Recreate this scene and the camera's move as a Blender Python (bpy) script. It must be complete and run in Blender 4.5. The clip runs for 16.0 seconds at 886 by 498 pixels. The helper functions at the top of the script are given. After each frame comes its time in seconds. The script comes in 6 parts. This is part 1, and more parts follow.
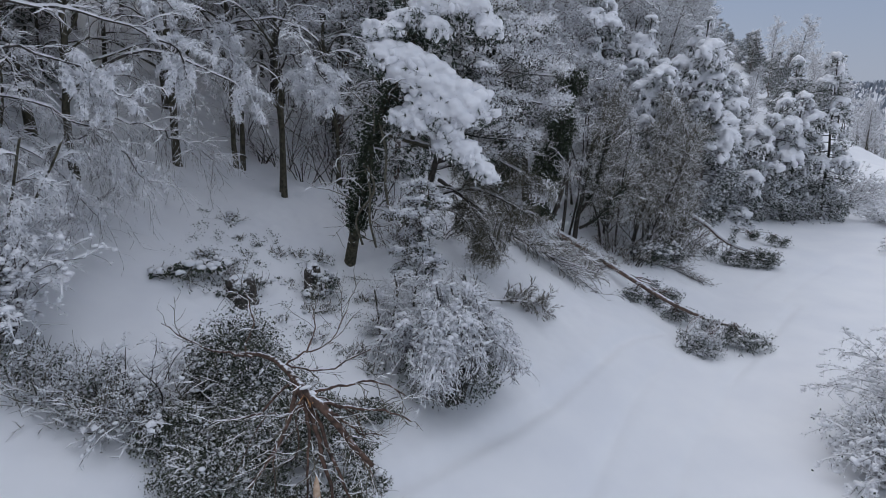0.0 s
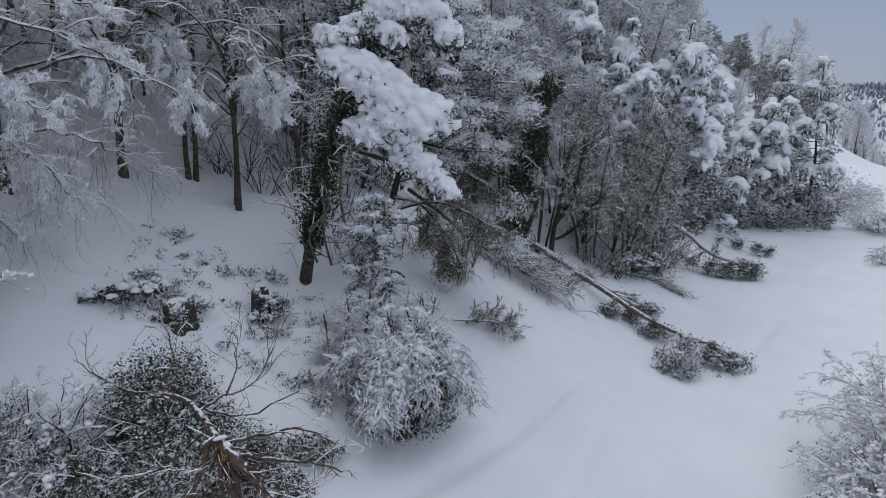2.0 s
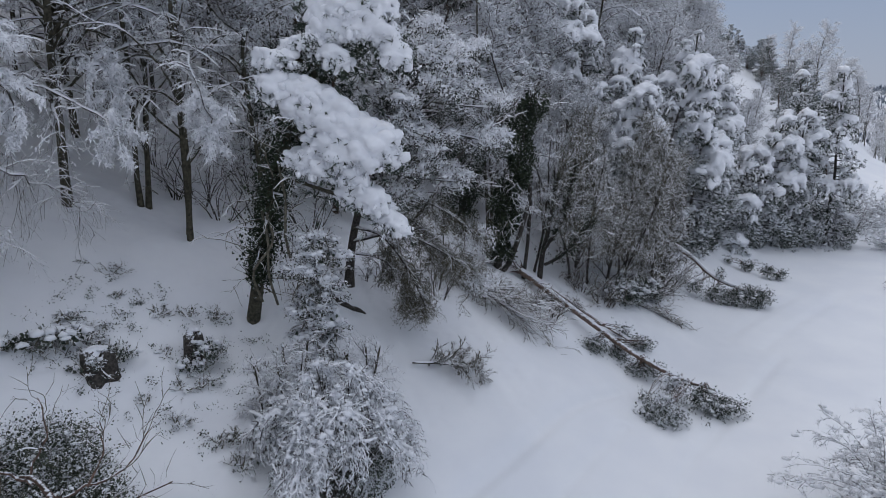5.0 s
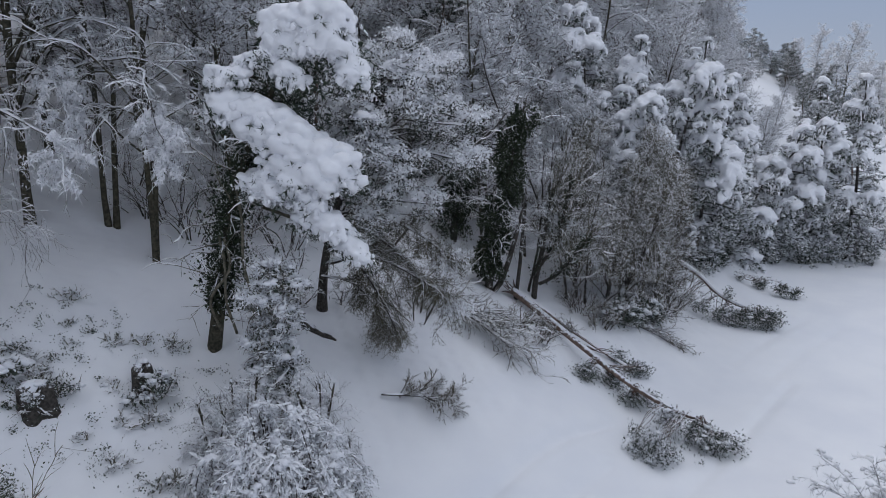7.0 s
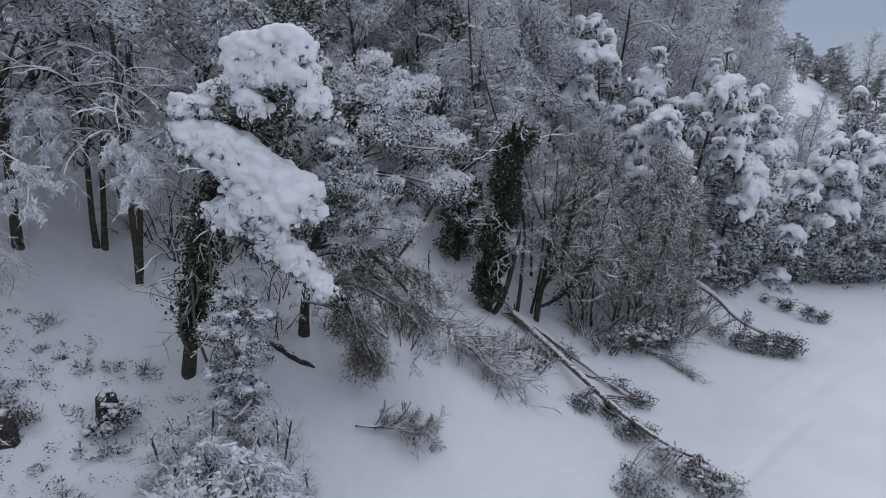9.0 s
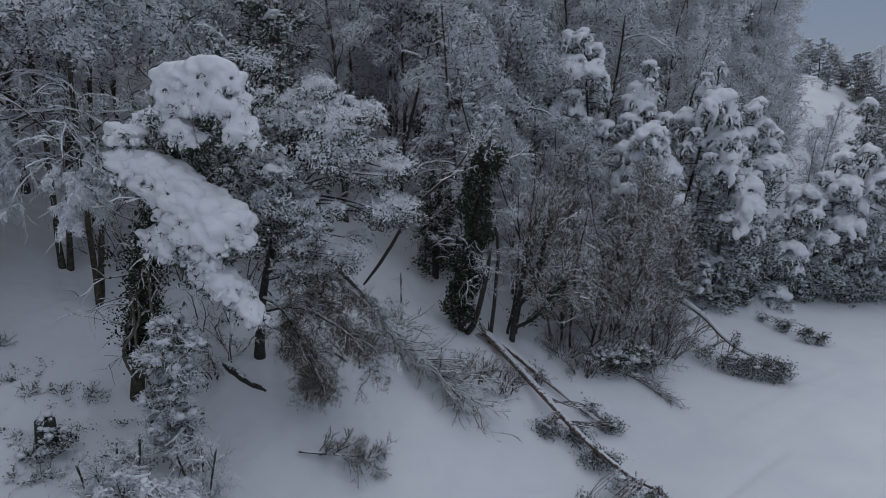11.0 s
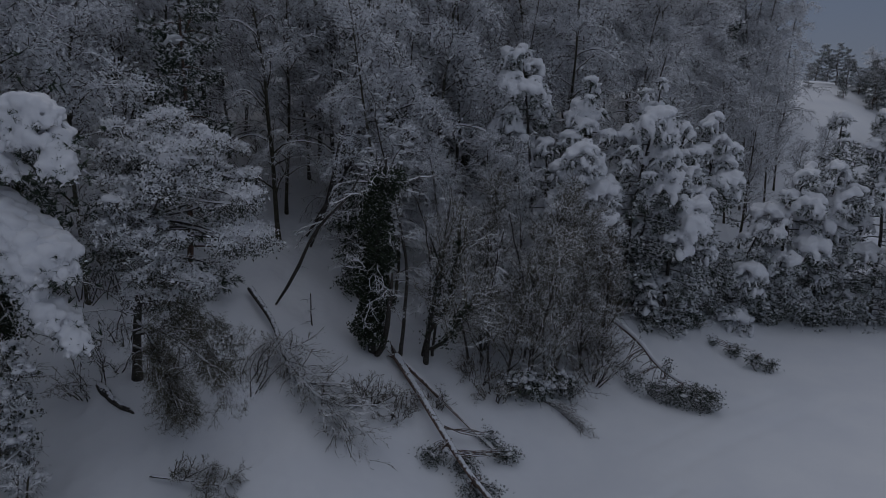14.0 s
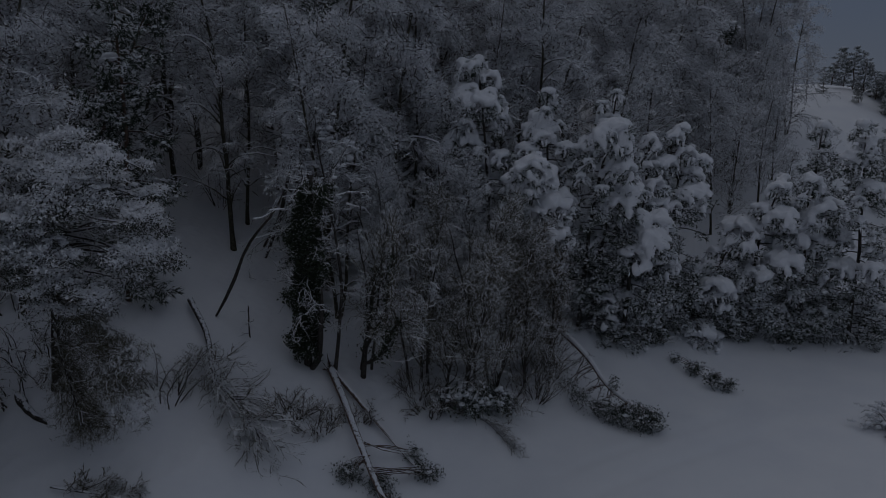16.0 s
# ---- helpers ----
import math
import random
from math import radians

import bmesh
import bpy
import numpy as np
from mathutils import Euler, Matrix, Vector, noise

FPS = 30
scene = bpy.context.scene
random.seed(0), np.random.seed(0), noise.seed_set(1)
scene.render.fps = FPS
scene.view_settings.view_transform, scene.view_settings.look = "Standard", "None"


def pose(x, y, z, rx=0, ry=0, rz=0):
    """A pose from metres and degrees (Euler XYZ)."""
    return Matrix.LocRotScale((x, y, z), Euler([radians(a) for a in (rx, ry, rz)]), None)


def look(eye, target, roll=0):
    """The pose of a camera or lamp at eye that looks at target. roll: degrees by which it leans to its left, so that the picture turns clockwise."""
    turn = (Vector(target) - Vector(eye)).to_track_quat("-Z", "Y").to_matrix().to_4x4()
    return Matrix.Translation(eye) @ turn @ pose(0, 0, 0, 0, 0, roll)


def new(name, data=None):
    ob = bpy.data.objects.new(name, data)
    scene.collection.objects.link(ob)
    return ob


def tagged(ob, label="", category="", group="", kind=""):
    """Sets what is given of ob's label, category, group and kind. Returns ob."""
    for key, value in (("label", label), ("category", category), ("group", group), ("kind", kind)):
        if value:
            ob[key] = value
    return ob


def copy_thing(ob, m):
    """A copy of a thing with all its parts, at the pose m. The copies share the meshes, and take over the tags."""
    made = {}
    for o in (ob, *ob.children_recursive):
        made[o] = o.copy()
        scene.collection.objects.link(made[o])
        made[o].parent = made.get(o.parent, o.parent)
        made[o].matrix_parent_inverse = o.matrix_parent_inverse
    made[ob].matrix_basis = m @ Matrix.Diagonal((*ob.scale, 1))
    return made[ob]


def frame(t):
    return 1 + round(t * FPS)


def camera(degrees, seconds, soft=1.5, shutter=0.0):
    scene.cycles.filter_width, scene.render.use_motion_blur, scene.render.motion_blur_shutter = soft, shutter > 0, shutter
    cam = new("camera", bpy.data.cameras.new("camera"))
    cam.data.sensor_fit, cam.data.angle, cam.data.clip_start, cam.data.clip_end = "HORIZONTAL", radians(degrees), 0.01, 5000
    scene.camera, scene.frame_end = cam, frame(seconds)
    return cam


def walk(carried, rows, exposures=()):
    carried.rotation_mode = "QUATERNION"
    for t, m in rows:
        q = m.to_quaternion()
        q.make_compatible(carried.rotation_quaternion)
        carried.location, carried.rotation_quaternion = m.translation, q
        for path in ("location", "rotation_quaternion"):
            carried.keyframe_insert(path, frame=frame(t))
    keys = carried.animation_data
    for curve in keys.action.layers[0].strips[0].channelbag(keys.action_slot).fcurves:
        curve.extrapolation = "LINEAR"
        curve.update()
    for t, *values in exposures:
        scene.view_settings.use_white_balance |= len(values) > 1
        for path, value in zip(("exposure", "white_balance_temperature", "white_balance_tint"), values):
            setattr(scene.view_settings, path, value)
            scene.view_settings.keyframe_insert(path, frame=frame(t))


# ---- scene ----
cam = camera(68.2, 16.0, 0.9)
METRES, EYE, TILT, LEAN, TURN = 24.0, 10.0, -10.5, 0.0, 0.0
ROWS = [
    (0.0, 0.0, 0.0, 0.0, 0.0, 0.0, -0.0),
    (0.5, 0.0102, 0.0133, 0.0072, -0.13, -0.01, -0.03),
    (1.0, 0.0217, 0.0275, 0.0139, -0.28, -0.02, -0.04),
    (1.5, 0.0348, 0.0425, 0.0207, -0.45, -0.03, -0.06),
    (2.0, 0.0489, 0.0573, 0.0273, -0.62, -0.02, -0.07),
    (2.5, 0.0636, 0.0714, 0.0342, -0.8, -0.03, -0.07),
    (3.0, 0.0791, 0.0845, 0.0426, -0.91, -0.03, -0.09),
    (3.5, 0.0942, 0.0958, 0.0517, -0.75, -0.01, -0.11),
    (4.0, 0.1108, 0.1078, 0.0624, 0.21, 0.0, -0.3),
    (6.5, 0.2002, 0.1771, 0.1039, 3.09, 0.21, -0.8),
    (7.0, 0.2184, 0.1908, 0.1124, 3.9, 0.3, -0.93),
    (7.5, 0.2374, 0.2025, 0.1214, 4.82, 0.37, -1.09),
    (8.0, 0.2579, 0.2124, 0.1304, 5.85, 0.42, -1.27),
    (10.5, 0.3876, 0.2485, 0.1727, 9.99, 0.75, -1.89),
    (11.0, 0.4189, 0.2556, 0.1804, 10.66, 0.84, -1.97),
    (11.5, 0.4532, 0.2633, 0.1884, 11.33, 0.91, -2.07),
    (12.0, 0.4913, 0.2723, 0.1968, 11.92, 0.97, -2.16),
    (12.5, 0.533, 0.2833, 0.205, 12.43, 1.0, -2.25),
    (13.0, 0.5788, 0.2951, 0.2112, 13.01, 1.03, -2.32),
    (13.5, 0.6256, 0.3081, 0.2179, 13.85, 1.03, -2.45),
    (14.0, 0.6731, 0.3219, 0.2253, 14.75, 1.02, -2.63),
    (14.5, 0.7197, 0.3358, 0.2326, 15.86, 1.03, -2.81),
    (15.0, 0.7657, 0.3498, 0.2414, 16.92, 1.01, -3.02),
    (15.5, 0.8118, 0.3649, 0.2503, 17.57, 1.01, -3.14),
    (16.0, 0.8587, 0.3809, 0.2595, 18.03, 1.03, -3.23),
]
walk(cam, [(t, pose(0, 0, EYE, TILT, LEAN, TURN) @ pose(METRES * x, METRES * y, METRES * z, 90 + pitch, roll, yaw)) for t, x, y, z, yaw, pitch, roll in ROWS],
     exposures=[(0.0, 0.25, 6650, 11), (6.0, 0.27, 6650, 11), (8.2, 0.30, 6650, 11), (10.5, -0.15, 6520, 10), (12.5, -0.77, 6470, 10), (14.5, -1.43, 6420, 13), (15.5, -1.84, 6380, 13), (16.0, -2.11, 6350, 12)])

# ---- overcast winter sky with a weak wide sun behind the cloud ----
world = bpy.data.worlds.new("overcast_sky")
scene.world = world
world.use_nodes = True
wn, wl = world.node_tree.nodes, world.node_tree.links
wn.clear()
SUN_UP, SUN_ROUND = 44.0, 325.0
sky = wn.new("ShaderNodeTexSky")
sky.sky_type, sky.sun_disc = "NISHITA", False
sky.sun_elevation, sky.sun_rotation = radians(SUN_UP), radians(SUN_ROUND)
sky.air_density, sky.dust_density, sky.ozone_density = 1.0, 3.0, 1.5
sky_gain = wn.new("ShaderNodeVectorMath")
sky_gain.operation = "SCALE"
sky_gain.inputs["Scale"].default_value = 0.07
cloud = wn.new("ShaderNodeValToRGB")
cloud.color_ramp.elements[0].position, cloud.color_ramp.elements[0].color = 0.49, (0.335, 0.372, 0.455, 1)
cloud.color_ramp.elements[1].position, cloud.color_ramp.elements[1].color = 0.585, (0.235, 0.30, 0.43, 1)
for place_on, shade in ((0.72, (0.34, 0.39, 0.48, 1)), (0.87, (0.61, 0.665, 0.77, 1)), (1.0, (0.93, 1.0, 1.15, 1))):
    cloud.color_ramp.elements.new(place_on).color = shade
coord = wn.new("ShaderNodeTexCoord")
sep = wn.new("ShaderNodeSeparateXYZ")
half = wn.new("ShaderNodeMath")
half.operation, half.inputs[1].default_value, half.inputs[2].default_value = "MULTIPLY_ADD", 0.5, 0.5
mixer = wn.new("ShaderNodeMix")
mixer.data_type = "RGBA"
mixer.inputs["Factor"].default_value = 0.85
back = wn.new("ShaderNodeBackground")
back.inputs["Strength"].default_value = 1.0
wout = wn.new("ShaderNodeOutputWorld")
wl.new(sky.outputs["Color"], sky_gain.inputs[0])
wl.new(coord.outputs["Generated"], sep.inputs[0])
wl.new(sep.outputs["Z"], half.inputs[0])
wl.new(half.outputs[0], cloud.inputs["Fac"])
wl.new(sky_gain.outputs[0], mixer.inputs["A"])
wl.new(cloud.outputs["Color"], mixer.inputs["B"])
wl.new(mixer.outputs["Result"], back.inputs["Color"])
wl.new(back.outputs[0], wout.inputs["Surface"])

sun = new("sun", bpy.data.lights.new("sun", "SUN"))
sun.data.energy, sun.data.angle, sun.data.color = 0.7, radians(35), (1.0, 0.97, 0.95)
a, e = radians(SUN_ROUND), radians(SUN_UP)
sun.matrix_world = look((0, 0, 60), Vector((0, 0, 60)) - Vector((math.sin(a) * math.cos(e), math.cos(a) * math.cos(e), math.sin(e))))

# ---- materials ----


def material(name, dark, light, scale=6.0, rough=0.85, bump=0.3, dust=0.0, dust_scale=9.0, metal_free_gloss=0.2, by_object=0.0):
    """A matt natural surface that varies between two colours; dust: how far snow lies on what faces up."""
    m = bpy.data.materials.new(name)
    m.use_nodes = True
    n, l = m.node_tree.nodes, m.node_tree.links
    b = n["Principled BSDF"]
    b.inputs["Roughness"].default_value = rough
    b.inputs["Specular IOR Level"].default_value = metal_free_gloss
    co = n.new("ShaderNodeTexCoord")
    tex = n.new("ShaderNodeTexNoise")
    tex.inputs["Scale"].default_value, tex.inputs["Detail"].default_value = scale, 5
    l.new(co.outputs["Object"], tex.inputs["Vector"])
    ramp = n.new("ShaderNodeValToRGB")
    ramp.color_ramp.elements[0].position, ramp.color_ramp.elements[1].position = 0.35, 0.68
    ramp.color_ramp.elements[0].color, ramp.color_ramp.elements[1].color = (*dark, 1), (*light, 1)
    l.new(tex.outputs["Fac"], ramp.inputs["Fac"])
    colour = ramp.outputs["Color"]
    if by_object:
        info = n.new("ShaderNodeNewGeometry")
        hsv = n.new("ShaderNodeHueSaturation")
        amount = n.new("ShaderNodeMapRange")
        amount.inputs["To Min"].default_value, amount.inputs["To Max"].default_value = 1 - by_object, 1 + by_object
        l.new(info.outputs["Random Per Island"], amount.inputs["Value"])
        l.new(amount.outputs[0], hsv.inputs["Value"])
        l.new(colour, hsv.inputs["Color"])
        colour = hsv.outputs["Color"]
    if dust:
        geo = n.new("ShaderNodeNewGeometry")
        xyz = n.new("ShaderNodeSeparateXYZ")
        l.new(geo.outputs["Normal"], xyz.inputs[0])
        spots = n.new("ShaderNodeTexNoise")
        spots.inputs["Scale"].default_value, spots.inputs["Detail"].default_value = dust_scale, 3
        l.new(co.outputs["Object"], spots.inputs["Vector"])
        add = n.new("ShaderNodeMath")
        add.operation, add.inputs[1].default_value = "MULTIPLY_ADD", 1.6
        l.new(spots.outputs["Fac"], add.inputs[0])
        l.new(xyz.outputs["Z"], add.inputs[2])
        edge = n.new("ShaderNodeMapRange")
        edge.inputs["From Min"].default_value, edge.inputs["From Max"].default_value = 1.75 - dust, 1.95 - dust
        l.new(add.outputs[0], edge.inputs["Value"])
        mx = n.new("ShaderNodeMix")
        mx.data_type = "RGBA"
        l.new(edge.outputs[0], mx.inputs["Factor"])
        l.new(colour, mx.inputs["A"])
        mx.inputs["B"].default_value = (0.80, 0.82, 0.86, 1)
        colour = mx.outputs["Result"]
    l.new(colour, b.inputs["Base Color"])
    if bump:
        bp = n.new("ShaderNodeBump")
        bp.inputs["Strength"].default_value, bp.inputs["Distance"].default_value = bump, 0.03
        l.new(tex.outputs["Fac"], bp.inputs["Height"])
        l.new(bp.outputs[0], b.inputs["Normal"])
    return m


SNOW = material("snow", (0.81, 0.82, 0.85), (0.87, 0.875, 0.895), 3.0, 0.7, 0.35)
FIELD_SNOW = material("field_snow", (0.80, 0.815, 0.85), (0.86, 0.87, 0.89), 0.35, 0.7, 0.25)
BARK = material("grey_bark", (0.035, 0.031, 0.028), (0.10, 0.09, 0.08), 14.0, 0.9, 0.6, dust=0.35)
MOSS_BARK = material("mossy_bark", (0.038, 0.036, 0.027), (0.115, 0.105, 0.075), 8.0, 0.9, 0.6, dust=0.4)
TWIG = material("frosted_twig", (0.06, 0.055, 0.05), (0.16, 0.145, 0.135), 9.0, 0.9, 0.0, dust=0.85)
DARK_TWIG = material("bare_twig", (0.085, 0.08, 0.062), (0.215, 0.196, 0.15), 9.0, 0.9, 0.0, dust=0.34)
BROWN_TWIG = material("brown_twig", (0.082, 0.072, 0.055), (0.205, 0.175, 0.13), 9.0, 0.9, 0.0, dust=0.24)
PINE_BARK = material("pine_bark", (0.062, 0.045, 0.038), (0.185, 0.12, 0.09), 10.0, 0.9, 0.6, dust=0.28)
FALLEN_BARK = material("scaly_reddish_bark", (0.095, 0.07, 0.06), (0.25, 0.175, 0.14), 9.0, 0.9, 0.6, dust=0.4)
RED_BARK = material("reddish_bark", (0.055, 0.039, 0.033), (0.175, 0.11, 0.084), 9.0, 0.9, 0.6, dust=0.2)
PALE_WOOD = material("pale_split_wood", (0.46, 0.32, 0.22), (0.64, 0.49, 0.37), 14.0, 0.8, 0.4)
SPLIT_WOOD = material("split_wood", (0.36, 0.17, 0.07), (0.60, 0.36, 0.19), 16.0, 0.8, 0.4, dust=0.15)
NEEDLE = material("pine_needles", (0.028, 0.041, 0.031), (0.08, 0.10, 0.07), 5.0, 0.7, 0.0, dust=0.42, dust_scale=4.0, by_object=0.4)
FALLEN_NEEDLE = material("dusted_needles", (0.022, 0.034, 0.024), (0.075, 0.095, 0.065), 4.0, 0.7, 0.0, dust=0.30, dust_scale=4.0, by_object=0.35)
IVY = material("ivy_leaves", (0.022, 0.031, 0.019), (0.056, 0.072, 0.043), 4.0, 0.6, 0.0, dust=0.16, dust_scale=5.0, by_object=0.35)
HOLLY = material("evergreen_leaves", (0.034, 0.046, 0.035), (0.105, 0.124, 0.095), 3.0, 0.55, 0.0, dust=0.46, dust_scale=3.5, by_object=0.4)
HEAP_LEAF = material("dull_evergreen_leaves", (0.034, 0.043, 0.03), (0.115, 0.125, 0.085), 2.0, 0.6, 0.0, dust=0.2, dust_scale=1.6, by_object=0.3)
FROSTED_LEAF = material("snow_loaded_leaves", (0.045, 0.05, 0.038), (0.105, 0.105, 0.08), 3.0, 0.7, 0.0, dust=0.72, by_object=0.3)
FROST_NEEDLE = material("frosted_needles", (0.028, 0.034, 0.027), (0.08, 0.088, 0.07), 5.0, 0.7, 0.0, dust=0.5, by_object=0.35)
DEAD_LEAF = material("withered_leaves", (0.058, 0.056, 0.036), (0.145, 0.132, 0.085), 3.0, 0.8, 0.0, dust=0.2, by_object=0.35)
# bluish grey: the haze of distance is put into this base colour
FAR_WOOD = material("hazy_frosted_wood", (0.16, 0.19, 0.23), (0.40, 0.43, 0.48), 0.25, 0.9, 0.0, by_object=0.3)

# ---- the lie of the land ----


def swell(x, w):
    return w * np.log1p(np.exp(np.clip(x / w, -30, 30)))


def step(x, w):
    return 1 / (1 + np.exp(-np.clip(x / w, -30, 30)))


def across(x, y):
    """Metres to the left of the bank's foot, and metres along it."""
    return -0.81 * (x - 11.1) + 0.58 * (y - 26.3), 0.58 * (x - 11.1) + 0.81 * (y - 26.3)


def land(x, y):
    u, v = across(x, y)
    z = 0.062 * np.clip(v, -60, 200) - 0.015 * np.clip(-u, 0, 60)
    top = 19 + 50 * step(46 - v, 7)
    up = top - swell(top - u, 3)
    z = z + 0.52 * swell(up - 3.2 * step(v - 2, 2), 1.2) - 0.4 * np.exp(-((x + 3.3) ** 2 + (y - 24.6) ** 2) / 4.0)
    return z + 0.26 * swell(np.minimum(v, 84) - 46, 6) * step(u - 3, 6) - 0.12 * swell(v - 90, 8) - 0.10 * swell(v - 62, 6) * step(5 - u, 5)


def place(x, y):
    return float(land(np.float64(x), np.float64(y)))


# ---- mesh tools ----


class Geo:
    """Gathers points, quads and triangles for one mesh."""

    def __init__(self):
        self.v, self.q, self.t, self.n = [], [], [], 0

    def add(self, v, q=None, t=None):
        v = np.asarray(v, float).reshape(-1, 3)
        if q is not None:
            self.q.append(np.asarray(q).reshape(-1, 4) + self.n)
        if t is not None:
            self.t.append(np.asarray(t).reshape(-1, 3) + self.n)
        self.v.append(v)
        self.n += len(v)

    def mesh(self, name, mat, smooth=True):
        me = bpy.data.meshes.new(name)
        v = np.concatenate(self.v) if self.v else np.zeros((0, 3))
        q = np.concatenate(self.q) if self.q else np.zeros((0, 4), int)
        t = np.concatenate(self.t) if self.t else np.zeros((0, 3), int)
        loops = np.concatenate([q.ravel(), t.ravel()]).astype(np.int32)
        starts = np.concatenate([np.arange(len(q)) * 4, len(q) * 4 + np.arange(len(t)) * 3]).astype(np.int32)
        me.vertices.add(len(v))
        me.vertices.foreach_set("co", v.ravel().astype(np.float32))
        me.loops.add(len(loops))
        me.loops.foreach_set("vertex_index", loops)
        me.polygons.add(len(starts))
        me.polygons.foreach_set("loop_start", starts)
        me.polygons.foreach_set("use_smooth", np.full(len(starts), smooth))
        me.update(calc_edges=True)
        me.validate()
        me.materials.append(mat)
        return me


STUFF = ("twig_spray", "foliage", "needle_spray", "snow_cover", "wood", "ivy", "dead_wood", "splinter_wood")


def part(name, geo, mat, parent, label="", smooth=True):
    ob = new(name, geo if isinstance(geo, bpy.types.Mesh) else geo.mesh(name, mat, smooth))
    ob.parent = parent
    return tagged(ob, label, kind="stuff" if name in STUFF else "")


def fused(geo, name, mat, voxel, grain=0.02, calm=3):
    """Overlapping cushions grown together into one skin."""
    raw = geo.mesh(name, mat)
    ob = new("fusing", raw)
    m = ob.modifiers.new("skin", "REMESH")
    m.mode, m.voxel_size, m.use_smooth_shade = "VOXEL", voxel, True
    k = ob.modifiers.new("soften", "SMOOTH")
    k.factor, k.iterations = 0.5, calm
    me = bpy.data.meshes.new_from_object(ob.evaluated_get(bpy.context.evaluated_depsgraph_get()))
    bpy.data.objects.remove(ob)
    bpy.data.meshes.remove(raw)
    me.name = name
    n = len(me.vertices)
    co = np.zeros(n * 3, np.float32)
    me.vertices.foreach_get("co", co)
    co = co.reshape(-1, 3)
    for f in (4.1, 9.3, 17.0):
        co[:, 2] += grain * 4.1 / f * 1.6 * np.sin(co[:, 0] * f + 1.3 * np.sin(co[:, 2] * f * 0.7)) * np.sin(co[:, 1] * f * 1.1 + co[:, 2] * f * 0.5)
    me.vertices.foreach_set("co", co.ravel())
    me.polygons.foreach_set("use_smooth", np.full(len(me.polygons), True))
    if not me.materials:
        me.materials.append(mat)
    me.update()
    return me


def thing(name, at, label, category, group="", kind="", turn=0.0):
    ob = new(name)
    ob.matrix_basis = pose(at[0], at[1], at[2], 0, 0, turn)
    return tagged(ob, label, category, group, kind)


def unit(d):
    return d / np.maximum(np.linalg.norm(d, axis=-1, keepdims=True), 1e-9)


def tubes(geo, P, R, k=5):
    """Round tapering stems along B paths of n points."""
    B, n, _ = P.shape
    T = unit(np.gradient(P, axis=1))
    ref = np.where(np.abs(T[:, :1, 2:]) > 0.8, np.array([1.0, 0, 0]), np.array([0, 0, 1.0]))
    U = unit(np.cross(T, np.broadcast_to(ref, T.shape)))
    V = np.cross(T, U)
    ang = np.arange(k) * 2 * np.pi / k
    ring = P[:, :, None] + R[:, :, None, None] * (U[:, :, None] * np.cos(ang)[:, None] + V[:, :, None] * np.sin(ang)[:, None])
    i = np.arange(B)[:, None, None] * n * k
    j = np.arange(n - 1)[None, :, None] * k
    c = np.arange(k)[None, None, :]
    d = (c + 1) % k
    q = np.stack([i + j + c, i + j + d, i + j + k + d, i + j + k + c], -1)
    geo.add(ring, q)
    if k > 3:
        end = np.arange(B)[:, None] * n * k + (n - 1) * k
        geo.t.append((np.stack([np.broadcast_to(end, (B, k - 2)), end + np.arange(1, k - 1), end + np.arange(2, k)], -1)).reshape(-1, 3) + geo.n - B * n * k)


def ridges(geo, P, R, depth, rng, cover=0.85, gap=0.28):
    """Snow that lies along the upper side of stems."""
    B, n, _ = P.shape
    T = unit(np.gradient(P, axis=1))
    flat = np.sqrt(np.clip(1 - T[..., 2] ** 2, 0, 1))
    side = unit(np.cross(T, np.array([0, 0, 1.0])) + 1e-6)
    lump = depth * flat * ((0.55 + 0.9 * rng.random((B, n))) if gap else (0.9 + 0.2 * rng.random((B, n)))) * (0.45 + 1.5 * rng.random((B, 1)) ** 2) * (rng.random((B, 1)) < cover)
    lump *= np.where(rng.random((B, n)) < gap, 0.15, 1.0)
    lump[:, -1] *= 0.5
    lump = np.minimum(lump, 0.13)
    w = (R * 0.85 + lump * 0.28) * (0.25 + 0.75 * flat) * (lump > 0)
    up = np.array([0, 0, 1.0])
    base = P + up * (R * 0.25)[..., None]
    pts = np.stack([base - side * w[..., None], P + up * (R * 0.9 + lump)[..., None] * (lump > 0)[..., None], base + side * w[..., None]], 2)
    i = np.arange(B)[:, None, None] * n * 3
    j = np.arange(n - 1)[None, :, None] * 3
    c = np.arange(2)[None, None, :]
    geo.add(pts, np.stack([i + j + c, i + j + c + 1, i + j + c + 4, i + j + c + 3], -1))


def ball(level):
    bm = bmesh.new()
    bmesh.ops.create_icosphere(bm, subdivisions=level, radius=1)
    v = np.array([p.co[:] for p in bm.verts])
    t = np.array([[p.index for p in f.verts] for f in bm.faces])
    bm.free()
    return v, t


BALLS = {k: ball(k) for k in (1, 2, 3)}


